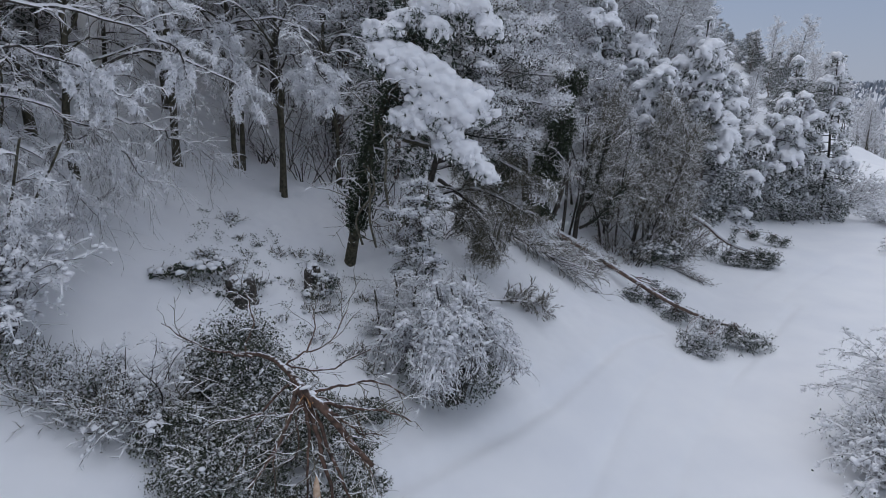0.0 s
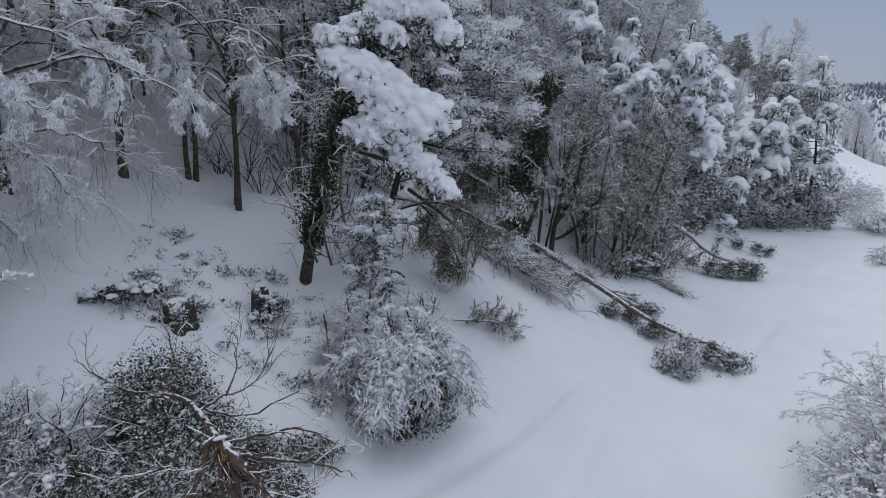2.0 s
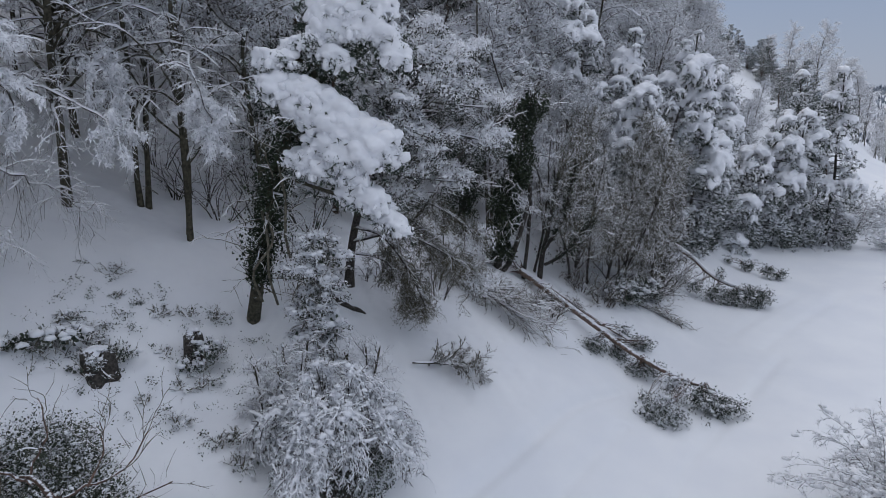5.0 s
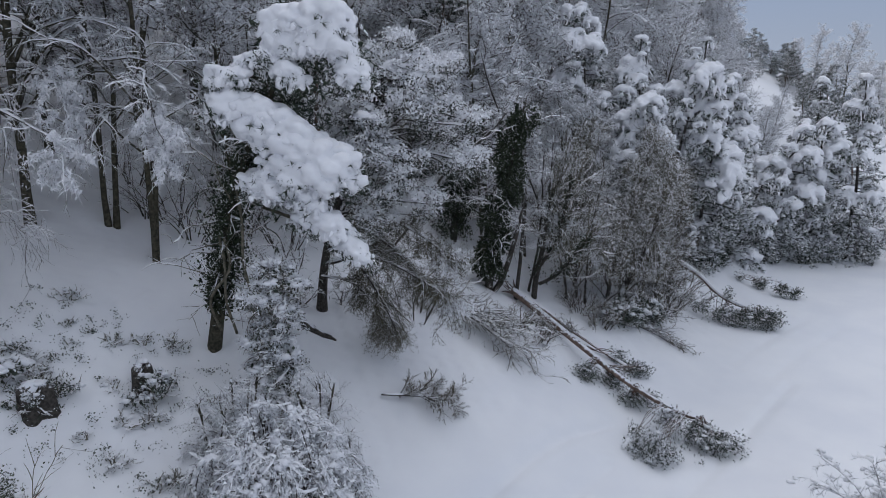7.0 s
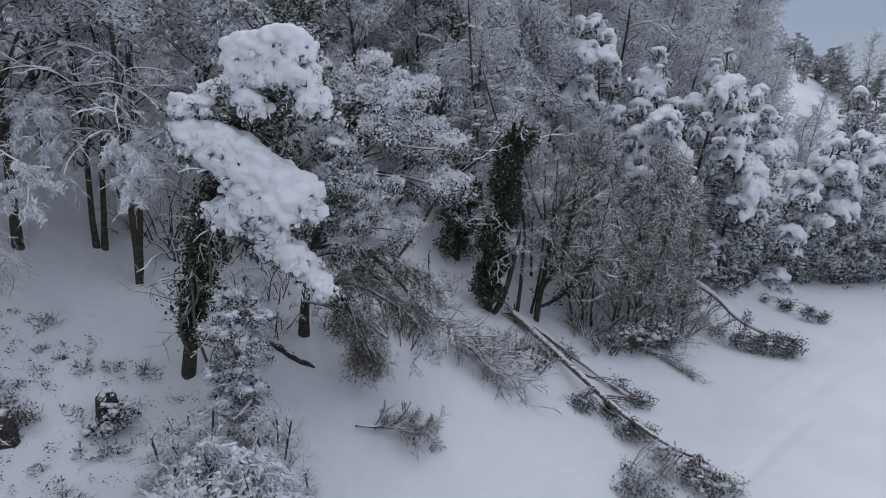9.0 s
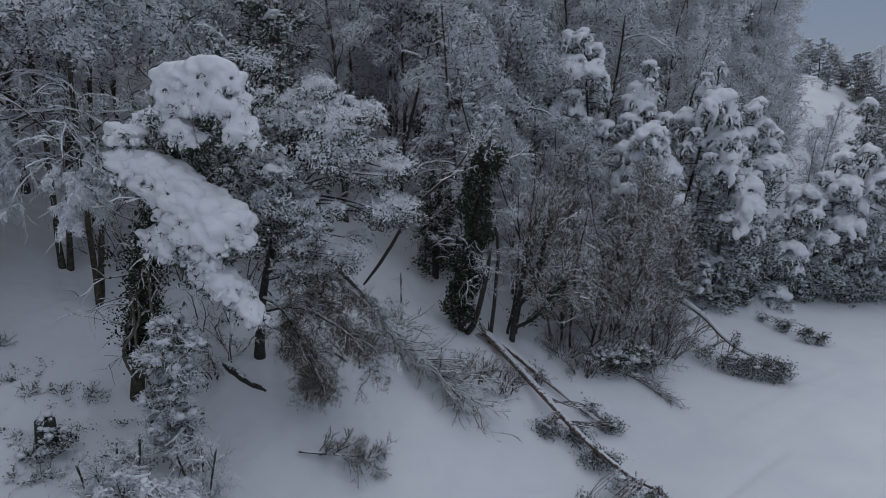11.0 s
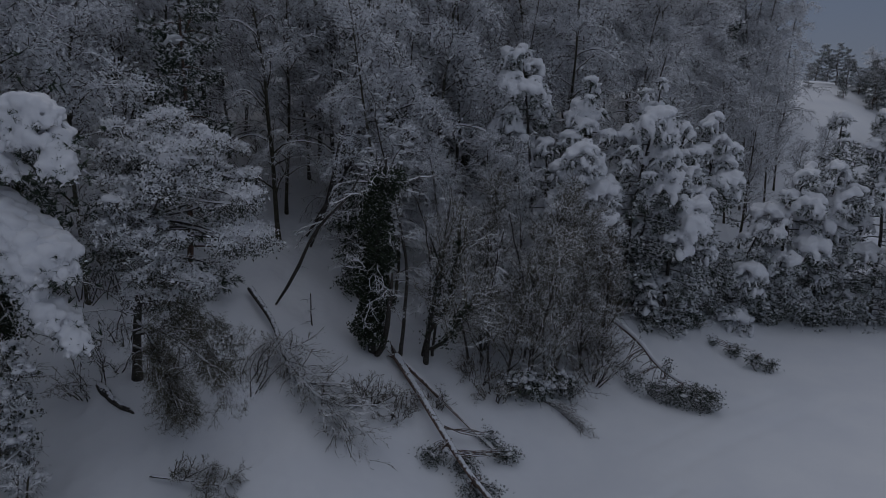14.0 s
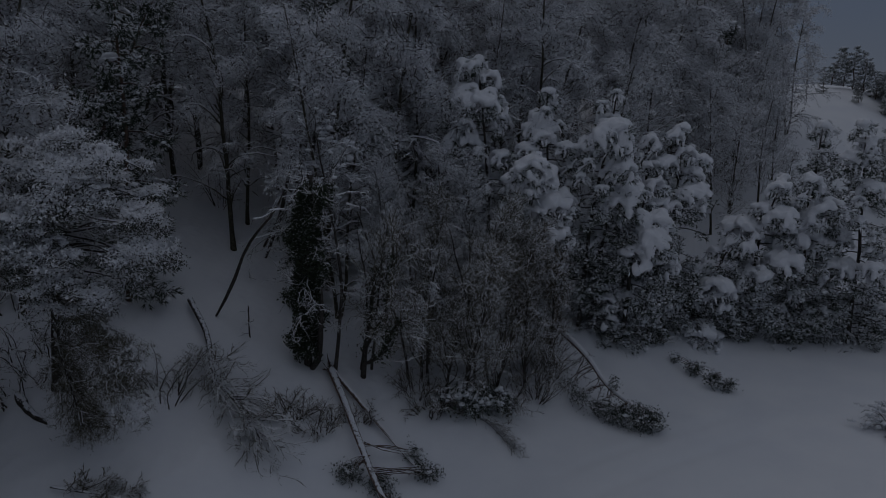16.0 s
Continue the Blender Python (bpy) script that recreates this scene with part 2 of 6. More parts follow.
def lumps(geo, C, S, level, rng, rough=0.22, sag=0.6):
    """Uneven rounded cushions of snow: centres C, half sizes S."""
    v, t = BALLS[level]
    C, S = np.asarray(C, float).reshape(-1, 3), np.asarray(S, float).reshape(-1, 3)
    B = len(C)
    r = np.ones((B, len(v)))
    for f in (1.6, 3.1, 5.3):
        w = rng.normal(size=(B, 3, 3)) * f * 0.6
        ph = rng.random((B, 3)) * 6.28
        r += rough / f * 1.3 * np.sin(np.einsum("vc,bkc->bvk", v, w) + ph[:, None]).sum(-1)
    p = v[None] * r[..., None]
    p[..., 2] = np.where(p[..., 2] < 0, p[..., 2] * sag, p[..., 2])
    a = rng.random(B) * 6.28
    ca, sa = np.cos(a)[:, None], np.sin(a)[:, None]
    x, y = p[..., 0] * S[:, :1], p[..., 1] * S[:, 1:2]
    q = np.stack([x * ca - y * sa, x * sa + y * ca, p[..., 2] * S[:, 2:]], -1) + C[:, None]
    geo.add(q, t=np.arange(B)[:, None, None] * len(v) + t[None])


def leaves(geo, C, size, rng, rise=0.4, slim=0.55, along=None):
    """Small folded leaves; rise: how far they lie level."""
    B = len(C)
    d = rng.normal(size=(B, 3)) if along is None else along + 0.6 * rng.normal(size=(B, 3))
    d = unit(d)
    nrm = unit(rng.normal(size=(B, 3)) * (1 - rise) + np.array([0, 0, 1.0]) * rise * 1.6)
    side = unit(np.cross(d, nrm))
    nrm = np.cross(side, d)
    s = (size * (0.6 + 0.8 * rng.random(B)))[:, None]
    pts = np.stack([C, C + d * s * 0.55 + side * s * slim * 0.5 + nrm * s * 0.12, C + d * s, C + d * s * 0.55 - side * s * slim * 0.5 + nrm * s * 0.12], 1)
    i = np.arange(B)[:, None] * 4
    geo.add(pts, t=np.stack([i + [0, 1, 2], i + [0, 2, 3]], 1))


def sprays(geo, C, way, length, width, droop, rng, bend=True):
    """Fine drooping twig blades."""
    B = len(C)
    d = unit(way + 0.45 * rng.normal(size=(B, 3)))
    L = (length * (0.5 + 0.9 * rng.random(B)))[:, None]
    m = C + d * L * 0.55
    e = unit(d + 0.35 * rng.normal(size=(B, 3)) - np.array([0, 0, 1.0]) * droop)
    side = unit(np.cross(d, rng.normal(size=(B, 3)))) * (width * (0.6 + 0.8 * rng.random(B)))[:, None] * 0.5
    if not bend:
        geo.add(np.stack([C - side, C + side, m + e * L * 0.5], 1), t=np.arange(B * 3).reshape(-1, 3))
        return
    pts = np.stack([C - side, C + side, m + side * 0.8, m - side * 0.8, m + e * L * 0.5], 1)
    i = np.arange(B)[:, None] * 5
    geo.add(pts, t=np.stack([i + [0, 1, 2], i + [0, 2, 3], i + [3, 2, 4]], 1))


def grow(start, way, length, r0, r1, n, wob, droop, rng):
    """B stems from their starts: paths and radii."""
    B = len(start)
    P = np.zeros((B, n, 3))
    P[:, 0] = start
    d = unit(np.asarray(way, float))
    st = (np.asarray(length) / (n - 1)).reshape(-1, 1)
    for i in range(1, n):
        d = d + wob * rng.normal(size=(B, 3))
        d[:, 2] -= droop * i / n
        d = unit(d)
        P[:, i] = P[:, i - 1] + d * st
    t = np.linspace(0, 1, n)[None]
    return P, np.reshape(r0, (-1, 1)) * (1 - t) + np.reshape(r1, (-1, 1)) * t


def sprout(P, R, count, lo, hi, angle, rng, lift=0.0):
    """Starts, directions, girths and places along the parent for count shoots on each stem."""
    B, n, _ = P.shape
    s = (lo + (hi - lo) * (np.arange(count)[None] + rng.random((B, count))) / count)
    f = s * (n - 1)
    i = np.clip(f.astype(int), 0, n - 2)
    g = (f - i)[..., None]
    b = np.arange(B)[:, None]
    pos = P[b, i] * (1 - g) + P[b, i + 1] * g
    T = unit(P[b, i + 1] - P[b, i])
    perp = unit(np.cross(T, rng.normal(size=T.shape)))
    a = np.radians(angle) * (0.7 + 0.6 * rng.random((B, count)))[..., None]
    way = T * np.cos(a) + perp * np.sin(a)
    way[..., 2] += lift
    rad = R[b, i] * (1 - g[..., 0]) + R[b, i + 1] * g[..., 0]
    return pos.reshape(-1, 3), unit(way.reshape(-1, 3)), rad.ravel(), s.ravel()


# ---- kinds of plants ----


def bare_tree(at, H, r, seed, label, limbs=14, lo=0.3, reach=0.34, angle=55, sub=5, twigs=6, droop=0.12, snow=0.05, lean=(0.0, 0.0), clumps=0, fine=3,
              group="bare trees on the slope", name="bare_tree", bark=None, twig_mat=None, stems=1, lift=0.15, twig_len=0.8, clump_size=0.12, twig_r=0.010, sides=8, leaf=0, leaf_mat=None, leaf_size=0.09, n2=4, frost=0.4, hang=0.25, tassel=5, crook=0.07, bend=True):
    rng = np.random.default_rng(seed)
    ob = thing(name, at, label, "tree", group)
    wood, crown, white = Geo(), Geo(), Geo()
    st = np.zeros((stems, 3))
    way = np.array([[lean[0], lean[1], 1.0]]) + (rng.normal(size=(stems, 3)) * [0.16, 0.16, 0] if stems > 1 else 0)
    st[:, :2] += rng.normal(size=(stems, 2)) * 0.2 * (stems > 1)
    st[:, 2] = -0.4
    P, R = grow(st, way, np.full(stems, H + 0.4), np.full(stems, r), np.full(stems, 0.025), 13, crook, 0.0, rng)
    R[:, 0] *= 1.25
    tubes(wood, P, R, sides)
    p1, w1, g1, s1 = sprout(P, R, limbs, lo, 0.98, angle, rng, lift)
    L1 = H * reach * (1.15 - 0.75 * s1) * (0.6 + 0.7 * rng.random(len(s1)))
    P1, R1 = grow(p1, w1, L1, np.minimum(g1 * 0.6, 0.02 + 0.014 * L1), np.full(len(p1), 0.010), 8, 0.2, droop, rng)
    tubes(wood, P1, R1, 5 if sides > 6 else 3)
    ridges(white, P1, R1 * 0.7, snow * 0.5, rng, 0.6)
    p2, w2, g2, s2 = sprout(P1, R1, sub, 0.15, 1.0, 45, rng)
    L2 = np.repeat(L1, sub) * (0.55 - 0.25 * s2) * (0.6 + 0.8 * rng.random(len(s2)))
    P2, R2 = grow(p2, w2, L2, np.minimum(g2 * 0.7, 0.022), np.full(len(p2), 0.008), n2, 0.3, droop * 1.6, rng)
    tubes(crown, P2, R2, 3)
    ridges(white, P2, R2 * 0.8, snow * 0.75, rng, 0.7)
    p3, w3, g3, s3 = sprout(P2, R2, twigs * 2, 0.1, 1.0, 48, rng)
    P3 = np.stack([p3, p3 + w3 * 0.25 * twig_len, p3 + w3 * 0.45 * twig_len], 1)
    light = rng.random(len(p3)) < frost
    sprays(crown, p3[~light], w3[~light], twig_len * 0.62, twig_r * (1.9 if bend else 2.4), droop * 1.6, rng, bend)
    sprays(white, p3[light] + [0, 0, twig_r], w3[light], twig_len * 0.5, twig_r * (2.3 if bend else 2.9), droop * 2.0, rng, bend)
    # heavier tassels of snowed twigs on some of the limbs
    if hang:
        heavy = np.repeat(rng.random(len(P1)) < hang, sub)
        q = np.repeat(P2[heavy][:, 1:].reshape(-1, 3), tassel, 0)
        q = q + rng.normal(size=q.shape) * 0.13
        sprays(white, q, rng.normal(size=q.shape) * 0.35 + [0, 0, -0.5], 0.26 * (twig_len + 0.4), twig_r * (3.4 if bend else 4.2), 0.6, rng, bend)
    if clumps:
        pick = rng.integers(0, len(P3), clumps)
        c = P3[pick, 1] + [0, 0, 0.02]
        sz = clump_size * (0.5 + rng.random((clumps, 1))) * np.array([[1.5, 0.9, 0.6]])
        lumps(white, c, sz, 1, rng, 0.3)
    part("trunk", wood, bark or BARK, ob)
    if leaf:
        green = Geo()
        pick = rng.integers(0, len(P3), leaf)
        leaves(green, P3[pick, -1] + 0.12 * rng.normal(size=(leaf, 3)), leaf_size, rng)
        part("foliage", green, leaf_mat, ob, "", smooth=False)
    part("twig_spray", crown, twig_mat or TWIG, ob, "fine frosted twigs")
    part("snow_cover", white, SNOW, ob, "snow lying along the branches")
    return ob


def hanging_tree(at, H, r, seed, label, limbs=26, lo=0.2, reach=0.25, heavy=0.35, stems=1, lean=(0.0, 0.0), sub=9, twigs=7, flakes=14, snow=1.0, bark=None, twig_mat=None,
                 group="bare trees on the slope", name="bare_tree", droop=0.22, twig_r=0.006, lift=0.3, angle=66, sides=8, canopy=0):
    """A tall bare tree whose limbs arch over and hang under snow."""
    rng = np.random.default_rng(seed)
    ob = thing(name, at, label, "tree", group)
    wood, crown, white = Geo(), Geo(), Geo()
    st = np.zeros((stems, 3))
    st[:, :2] += rng.normal(size=(stems, 2)) * 0.22 * (stems > 1)
    st[:, 2] = -0.4
    way = np.array([[lean[0], lean[1], 1.0]]) + (rng.normal(size=(stems, 3)) * [0.09, 0.09, 0] if stems > 1 else 0)
    P, R = grow(st, way, np.full(stems, H + 0.4), np.full(stems, r), np.full(stems, 0.03), 14, 0.04, 0.0, rng)
    R[:, 0] *= 1.3
    tubes(wood, P, R, sides)
    p1, w1, g1, s1 = sprout(P, R, limbs, lo, 0.97, angle, rng, lift)
    L1 = H * reach * (1.12 - 0.72 * s1) * (0.5 + 0.8 * rng.random(len(s1)))
    P1, R1 = grow(p1, w1, L1, np.minimum(g1 * 0.55, 0.016 + 0.011 * L1), np.full(len(p1), 0.008), 11, 0.14, droop, rng)
    tubes(wood, P1, R1, 5 if sides > 5 else 3)
    ridges(white, P1, R1 * 0.85, 0.034 * snow, rng, 0.9, 0.15)
    p2, w2, g2, s2 = sprout(P1, R1, sub, 0.18, 1.0, 42, rng, -0.08)
    L2 = np.repeat(L1, sub) * (0.18 + 0.26 * rng.random(len(s2))) * (1.25 - 0.5 * s2)
    P2, R2 = grow(p2, w2, L2, np.minimum(g2 * 0.7, 0.016), np.full(len(p2), twig_r), 5, 0.2, droop * 1.5, rng)
    tubes(crown, P2, R2, 3)
    ridges(white, P2, R2, 0.021 * snow, rng, 0.85, 0.2)
    p3, w3, g3, s3 = sprout(P2, R2, twigs, 0.1, 1.0, 45, rng, -0.12)
    P3, R3 = grow(p3, w3, 0.16 + 0.28 * rng.random(len(p3)), np.full(len(p3), twig_r), np.full(len(p3), twig_r * 0.6), 2, 0.22, droop * 1.6, rng)
    tubes(crown, P3, R3, 3)
    ridges(white, P3, R3, 0.018 * snow, rng, 0.8, 0.2)
    # tassels of twigs thick with snow
    if heavy:
        pick = np.repeat(rng.random(len(P1)) < heavy, sub) & (s2 > 0.3)
        q = np.repeat(P2[pick][:, 2:].reshape(-1, 3), flakes, 0)
        q = q + np.clip(rng.normal(size=q.shape), -2, 2) * [0.08, 0.08, 0.07]
        sprays(white, q, rng.normal(size=q.shape) * 0.5 + [0, 0, -0.5], 0.10, 0.045, 0.6, rng, False)
    # sprays added to thicken the top of the crown, which shades the ground
    if canopy:
        high = P2[P2[:, 0, 2] > 0.42 * H].reshape(-1, 3)
        q = high[rng.integers(0, len(high), canopy)] + rng.normal(size=(canopy, 3)) * 0.25
        pale = rng.random(canopy) < 0.85
        way = rng.normal(size=(canopy, 3)) * [1, 1, 0.5] + [0, 0, -0.25]
        sprays(white, q[pale], way[pale], 0.18, 0.055, 0.5, rng, False)
        sprays(crown, q[~pale], way[~pale], 0.4, 0.05, 0.4, rng, False)
    part("trunk", wood, bark or MOSS_BARK, ob)
    part("twig_spray", crown, twig_mat or TWIG, ob, "fine frosted twigs")
    part("snow_cover", white, SNOW, ob, "snow lying along the branches")
    return ob


def snowy_bough(tree, path, r, seed, heavy=0.0, hang=0, count=22, length=1.2):
    """A long arching limb of a tree, with hanging twigs (hang) and a thick load of snow towards its end (heavy)."""
    rng = np.random.default_rng(seed)
    o = np.array(tree.location)
    limb, fine, white = Geo(), Geo(), Geo()
    P = (stem_path(path, 16) - o + rng.normal(size=(16, 3)) * 0.05)[None]
    R = np.linspace(r, r * 0.2, 16)[None]
    tubes(limb, P, R, 6)
    ridges(white, P, R * 0.8, 0.05, rng, 1.0, 0.15)
    p, w, g, s = sprout(P, R, count, 0.15, 1.0, 50, rng, 0.05)
    Q, QR = grow(p, w, length * (0.45 + 0.75 * rng.random(len(p))), np.full(len(p), 0.014), np.full(len(p), 0.006), 9, 0.2, 0.22, rng)
    if hang:
        p, w, g, s = sprout(P, R, hang, 0.2, 1.0, 60, rng, -0.1)
        V, VR = grow(p, w, 1.0 + 1.3 * rng.random(len(p)), np.full(len(p), 0.011), np.full(len(p), 0.005), 9, 0.16, 0.5, rng)
        Q, QR = np.concatenate([Q, V]), np.concatenate([QR, VR])
    tubes(fine, Q, QR, 3)
    ridges(white, Q, QR, 0.026, rng, 0.9, 0.25)
    p, w, g, s = sprout(Q, QR, 10, 0.12, 1.0, 45, rng, -0.1)
    T, TR = grow(p, w, 0.18 + 0.4 * rng.random(len(p)), np.full(len(p), 0.006), np.full(len(p), 0.004), 3, 0.22, 0.3, rng)
    tubes(fine, T, TR, 3)
    ridges(white, T, TR, 0.022, rng, 0.7, 0.25)
    if heavy:
        k = int(7000 * heavy)
        end = Q[:, 2:][rng.integers(0, len(Q), k), rng.integers(0, 7, k)]
        near = np.linalg.norm(end - P[0, -3], axis=1) < 1.15
        q = end[near] + rng.normal(size=(near.sum(), 3)) * 0.05
        sprays(white, q, rng.normal(size=q.shape) * 0.5 + [0, 0, -0.7], 0.14, 0.05, 0.6, rng, False)
    ob = part("bough", limb, BARK, tree)
    part("twig_spray", fine, TWIG, ob)
    part("snow_cover", white, SNOW, ob, "snow thick along the hanging twigs")


def shrub(at, H, spread, seed, label, stems=26, sub=6, twigs=5, droop=0.25, snow=0.05, name="snowy_shrub", group="", twig_mat=None, clumps=0, leaf=0,
          leaf_mat=None, leaf_size=0.09, up=1.0, clump_size=0.1, base=0.5, category="shrub", girth=0.03, leaf_low=0.0, subl=1.0):
    """Many stems from one stool, arching outwards."""
    rng = np.random.default_rng(seed)
    ob = thing(name, at, label, category, group)
    wood, crown, white = Geo(), Geo(), Geo()
    st = np.zeros((stems, 3))
    a = rng.random(stems) * 6.283
    k = np.sqrt(rng.random(stems))
    st[:, 0], st[:, 1] = np.cos(a) * k * base, np.sin(a) * k * base
    st[:, 2] = -0.3
    way = np.stack([np.cos(a) * k * spread, np.sin(a) * k * spread, np.full(stems, up)], -1)
    L = H * (0.75 + 0.5 * rng.random(stems))
    P, R = grow(st, way, L, girth * (0.6 + 0.6 * rng.random(stems)), np.full(stems, 0.008), 9, 0.14, droop, rng)
    tubes(wood, P, R, 5)
    ridges(white, P[:, 3:], R[:, 3:] * 0.8, snow * 0.8, rng)
    p2, w2, g2, s2 = sprout(P, R, sub, 0.25, 1.0, 40, rng)
    L2 = H * subl * (0.12 + 0.22 * rng.random(len(s2)))
    P2, R2 = grow(p2, w2, L2, np.minimum(g2 * 0.7, 0.014), np.full(len(p2), 0.007), 4, 0.28, droop * 1.6, rng)
    tubes(crown, P2, R2, 3)
    ridges(white, P2, R2 * 0.8, snow * 0.7, rng, 0.7)
    p3, w3, g3, s3 = sprout(P2, R2, twigs * 3, 0.05, 1.0, 45, rng)
    P3 = np.stack([p3, p3 + w3 * H * 0.05, p3 + w3 * H * 0.1], 1)
    pale = rng.random(len(p3)) < min(0.82, 0.2 + snow * 8)
    sprays(crown, p3[~pale], w3[~pale], 0.1 + H * 0.05, 0.017, droop, rng, False)
    sprays(white, p3[pale], w3[pale], 0.08 + H * 0.04, 0.027, droop * 1.5, rng, False)
    if clumps:
        pick = rng.integers(0, len(P3), clumps)
        lumps(white, P3[pick, 1], clump_size * (0.5 + rng.random((clumps, 1))) * np.array([[1.3, 0.9, 0.85]]), 1, rng, 0.3)
    part("wood", wood, BARK, ob)
    part("twig_spray", crown, twig_mat or TWIG, ob)
    if leaf:
        green = Geo()
        pick = rng.integers(0, len(P3), leaf)
        c = P3[pick, 1] + 0.10 * rng.normal(size=(leaf, 3))
        c = c[c[:, 2] < H * (1 if not leaf_low else leaf_low)]
        leaves(green, c, leaf_size, rng)
        part("foliage", green, leaf_mat or HOLLY, ob, "small dark leaves", smooth=False)
    part("snow_cover", white, SNOW, ob, "snow lying along the twigs")
    return ob


def needle_tufts(geo, C, way, size, rng, blades=12):
    B = len(C)
    c = np.repeat(C, blades, 0)
    w = unit(np.repeat(way, blades, 0) + 0.75 * rng.normal(size=(B * blades, 3)))
    s = (size * (0.6 + 0.7 * rng.random(B * blades)))[:, None]
    side = unit(np.cross(w, rng.normal(size=w.shape))) * s * 0.085
    pts = np.stack([c - side, c + side, c + w * s], 1)
    geo.add(pts, t=np.arange(B * blades * 3).reshape(-1, 3))


def snowy_conifer(at, H, width, seed, label, r=0.15, lo=0.07, lobes=22, load=0.8, tuft=0.26, dens=80, group="snow-laden conifers", name="snowy_conifer", lean=(0, 0), power=0.55, voxel=0.10, blade=10, flat=0.55, mat=None, cap=1.0, girth=1.0, bark=None, frost=0.3, fringe=0, bare=-0.3):
    """A conifer of uneven drooping boughs, many of them capped with a cushion of snow."""
    rng = np.random.default_rng(seed)
    ob = thing(name, at, label, "conifer tree", group)
    wood, green, white, crumbs = Geo(), Geo(), Geo(), Geo()
    P, R = grow(np.array([[0, 0, -0.4]]), np.array([[lean[0], lean[1], 1.0]]), np.array([H * 0.96 + 0.3]), np.array([r]), np.array([0.03]), 12, 0.05, 0, rng)
    tubes(wood, P, R, 8)
    s = lo + (0.97 - lo) * (np.arange(lobes) + 0.7 * rng.random(lobes)) / lobes
    s[-4:] = 0.88, 0.92, 0.955, 0.985
    a = np.arange(lobes) * 2.4 + rng.normal(size=lobes) * 0.5
    reach = width * (1 - s) ** power * (0.45 + 0.45 * rng.random(lobes))
    reach[-1] = 0
    size = (0.31 + 0.27 * (1 - s) ** 0.5) * (0.42 + 1.25 * rng.random(lobes) ** 1.3) * (width / 2) ** 0.7 * girth
    f = s * 11
    i = np.clip(f.astype(int), 0, 10)
    root = P[0, i] + (P[0, i + 1] - P[0, i]) * (f - i)[:, None]
    C = root + np.stack([np.cos(a) * reach, np.sin(a) * reach, -0.22 * reach], -1)
    out = np.stack([np.cos(a), np.sin(a), np.zeros(lobes)], -1)
    mid = (root + C) / 2 + [0, 0, 0.12]
    limbs = Geo()
    tubes(limbs, np.stack([root, mid, C + out * size[:, None] * 0.5], 1), np.repeat([[0.05, 0.035, 0.015]], lobes, 0), 4)
    loaded = rng.random(lobes) < load * (np.clip((s - bare) * 4, 0.05, 1) if bare > 0 else 0.08 + 1.1 * s)
    loaded[-1] = True
    for k in range(lobes):
        c, L = C[k], size[k]
        shape = np.array([L, L, L * flat])
        n = int(dens * max(L, 0.35) ** 1.6) + 14
        d = unit(rng.normal(size=(n, 3)))
        d[:, 2] = -np.abs(d[:, 2]) * 1.1 + (0.35 if loaded[k] else 0.9) * rng.random(n)
        pos = c + d * shape * (0.55 + 0.55 * rng.random((n, 1))) + out[k] * 0.15 * L - np.array([0, 0, 1.0]) * (0.5 * L * rng.random((n, 1)) ** 2)
        needle_tufts(green, pos, d + out[k] * 0.4 + [0, 0, -0.25], tuft, rng, blade)
        q = pos[(rng.random(n) < frost * 1.5) & (d[:, 2] > np.quantile(d[:, 2], 0.4))] + [0, 0, 0.07]
        needle_tufts(crumbs, q, d[:1] * 0 + rng.normal(size=q.shape) * 0.4 + out[k] * 0.5 + [0, 0, -0.3], tuft * 0.95, rng, max(5, int(blade * (0.35 + 0.6 * frost))))
        if loaded[k]:
            m = 26
            d = unit(rng.normal(size=(m, 3)))
            d[:, 2] = np.abs(d[:, 2])
            lumps(white, c + d * shape * 0.72 + [0, 0, 0.12 * L], cap * L * (0.17 + 0.19 * rng.random((m, 1))) * np.array([[1.15, 1.0, 0.85]]), 1, rng, 0.2, 0.8)
            if fringe:
                b = rng.random(fringe) * 6.283
                e = np.stack([np.cos(b), np.sin(b), -0.15 - 0.75 * rng.random(fringe)], -1)
                sprays(crumbs, c + e * shape * (0.8 + 0.25 * rng.random((fringe, 1))), e * 0.7 + [0, 0, -0.6], 0.42, 0.11, 0.5, rng)
            m = 9
            b = rng.random(m) * 6.283
            rim = c + np.stack([np.cos(b) * L, np.sin(b) * L, -L * (0.05 + 0.45 * rng.random(m))], -1) * (0.85 + 0.2 * rng.random((m, 1)))
            lumps(white, rim, cap * L * (0.12 + 0.13 * rng.random((m, 1))) * np.array([[1.0, 1.0, 1.6]]), 1, rng, 0.25, 1.0)
        m = int(4 + 11 * L)
        d = unit(rng.normal(size=(m, 3)))
        lumps(crumbs, c + d * shape * 1.08 - np.array([0, 0, 0.25 * L]), (0.03 + 0.06 * rng.random((m, 1))) * np.array([[1.3, 1.0, 0.8]]), 1, rng, 0.35, 0.7)
    part("trunk", wood, bark or PINE_BARK, ob)
    part("wood", limbs, bark or PINE_BARK, ob)
    part("needle_spray", green, mat or NEEDLE, ob, "dark green needles", smooth=False)
    part("snow_cover", fused(white, "snow_cover", SNOW, voxel, 0.05, 1), SNOW, ob, "thick cushions of snow on the boughs")
    part("snow_cover", crumbs, SNOW, ob, "small lumps of snow on the twigs")
    return ob


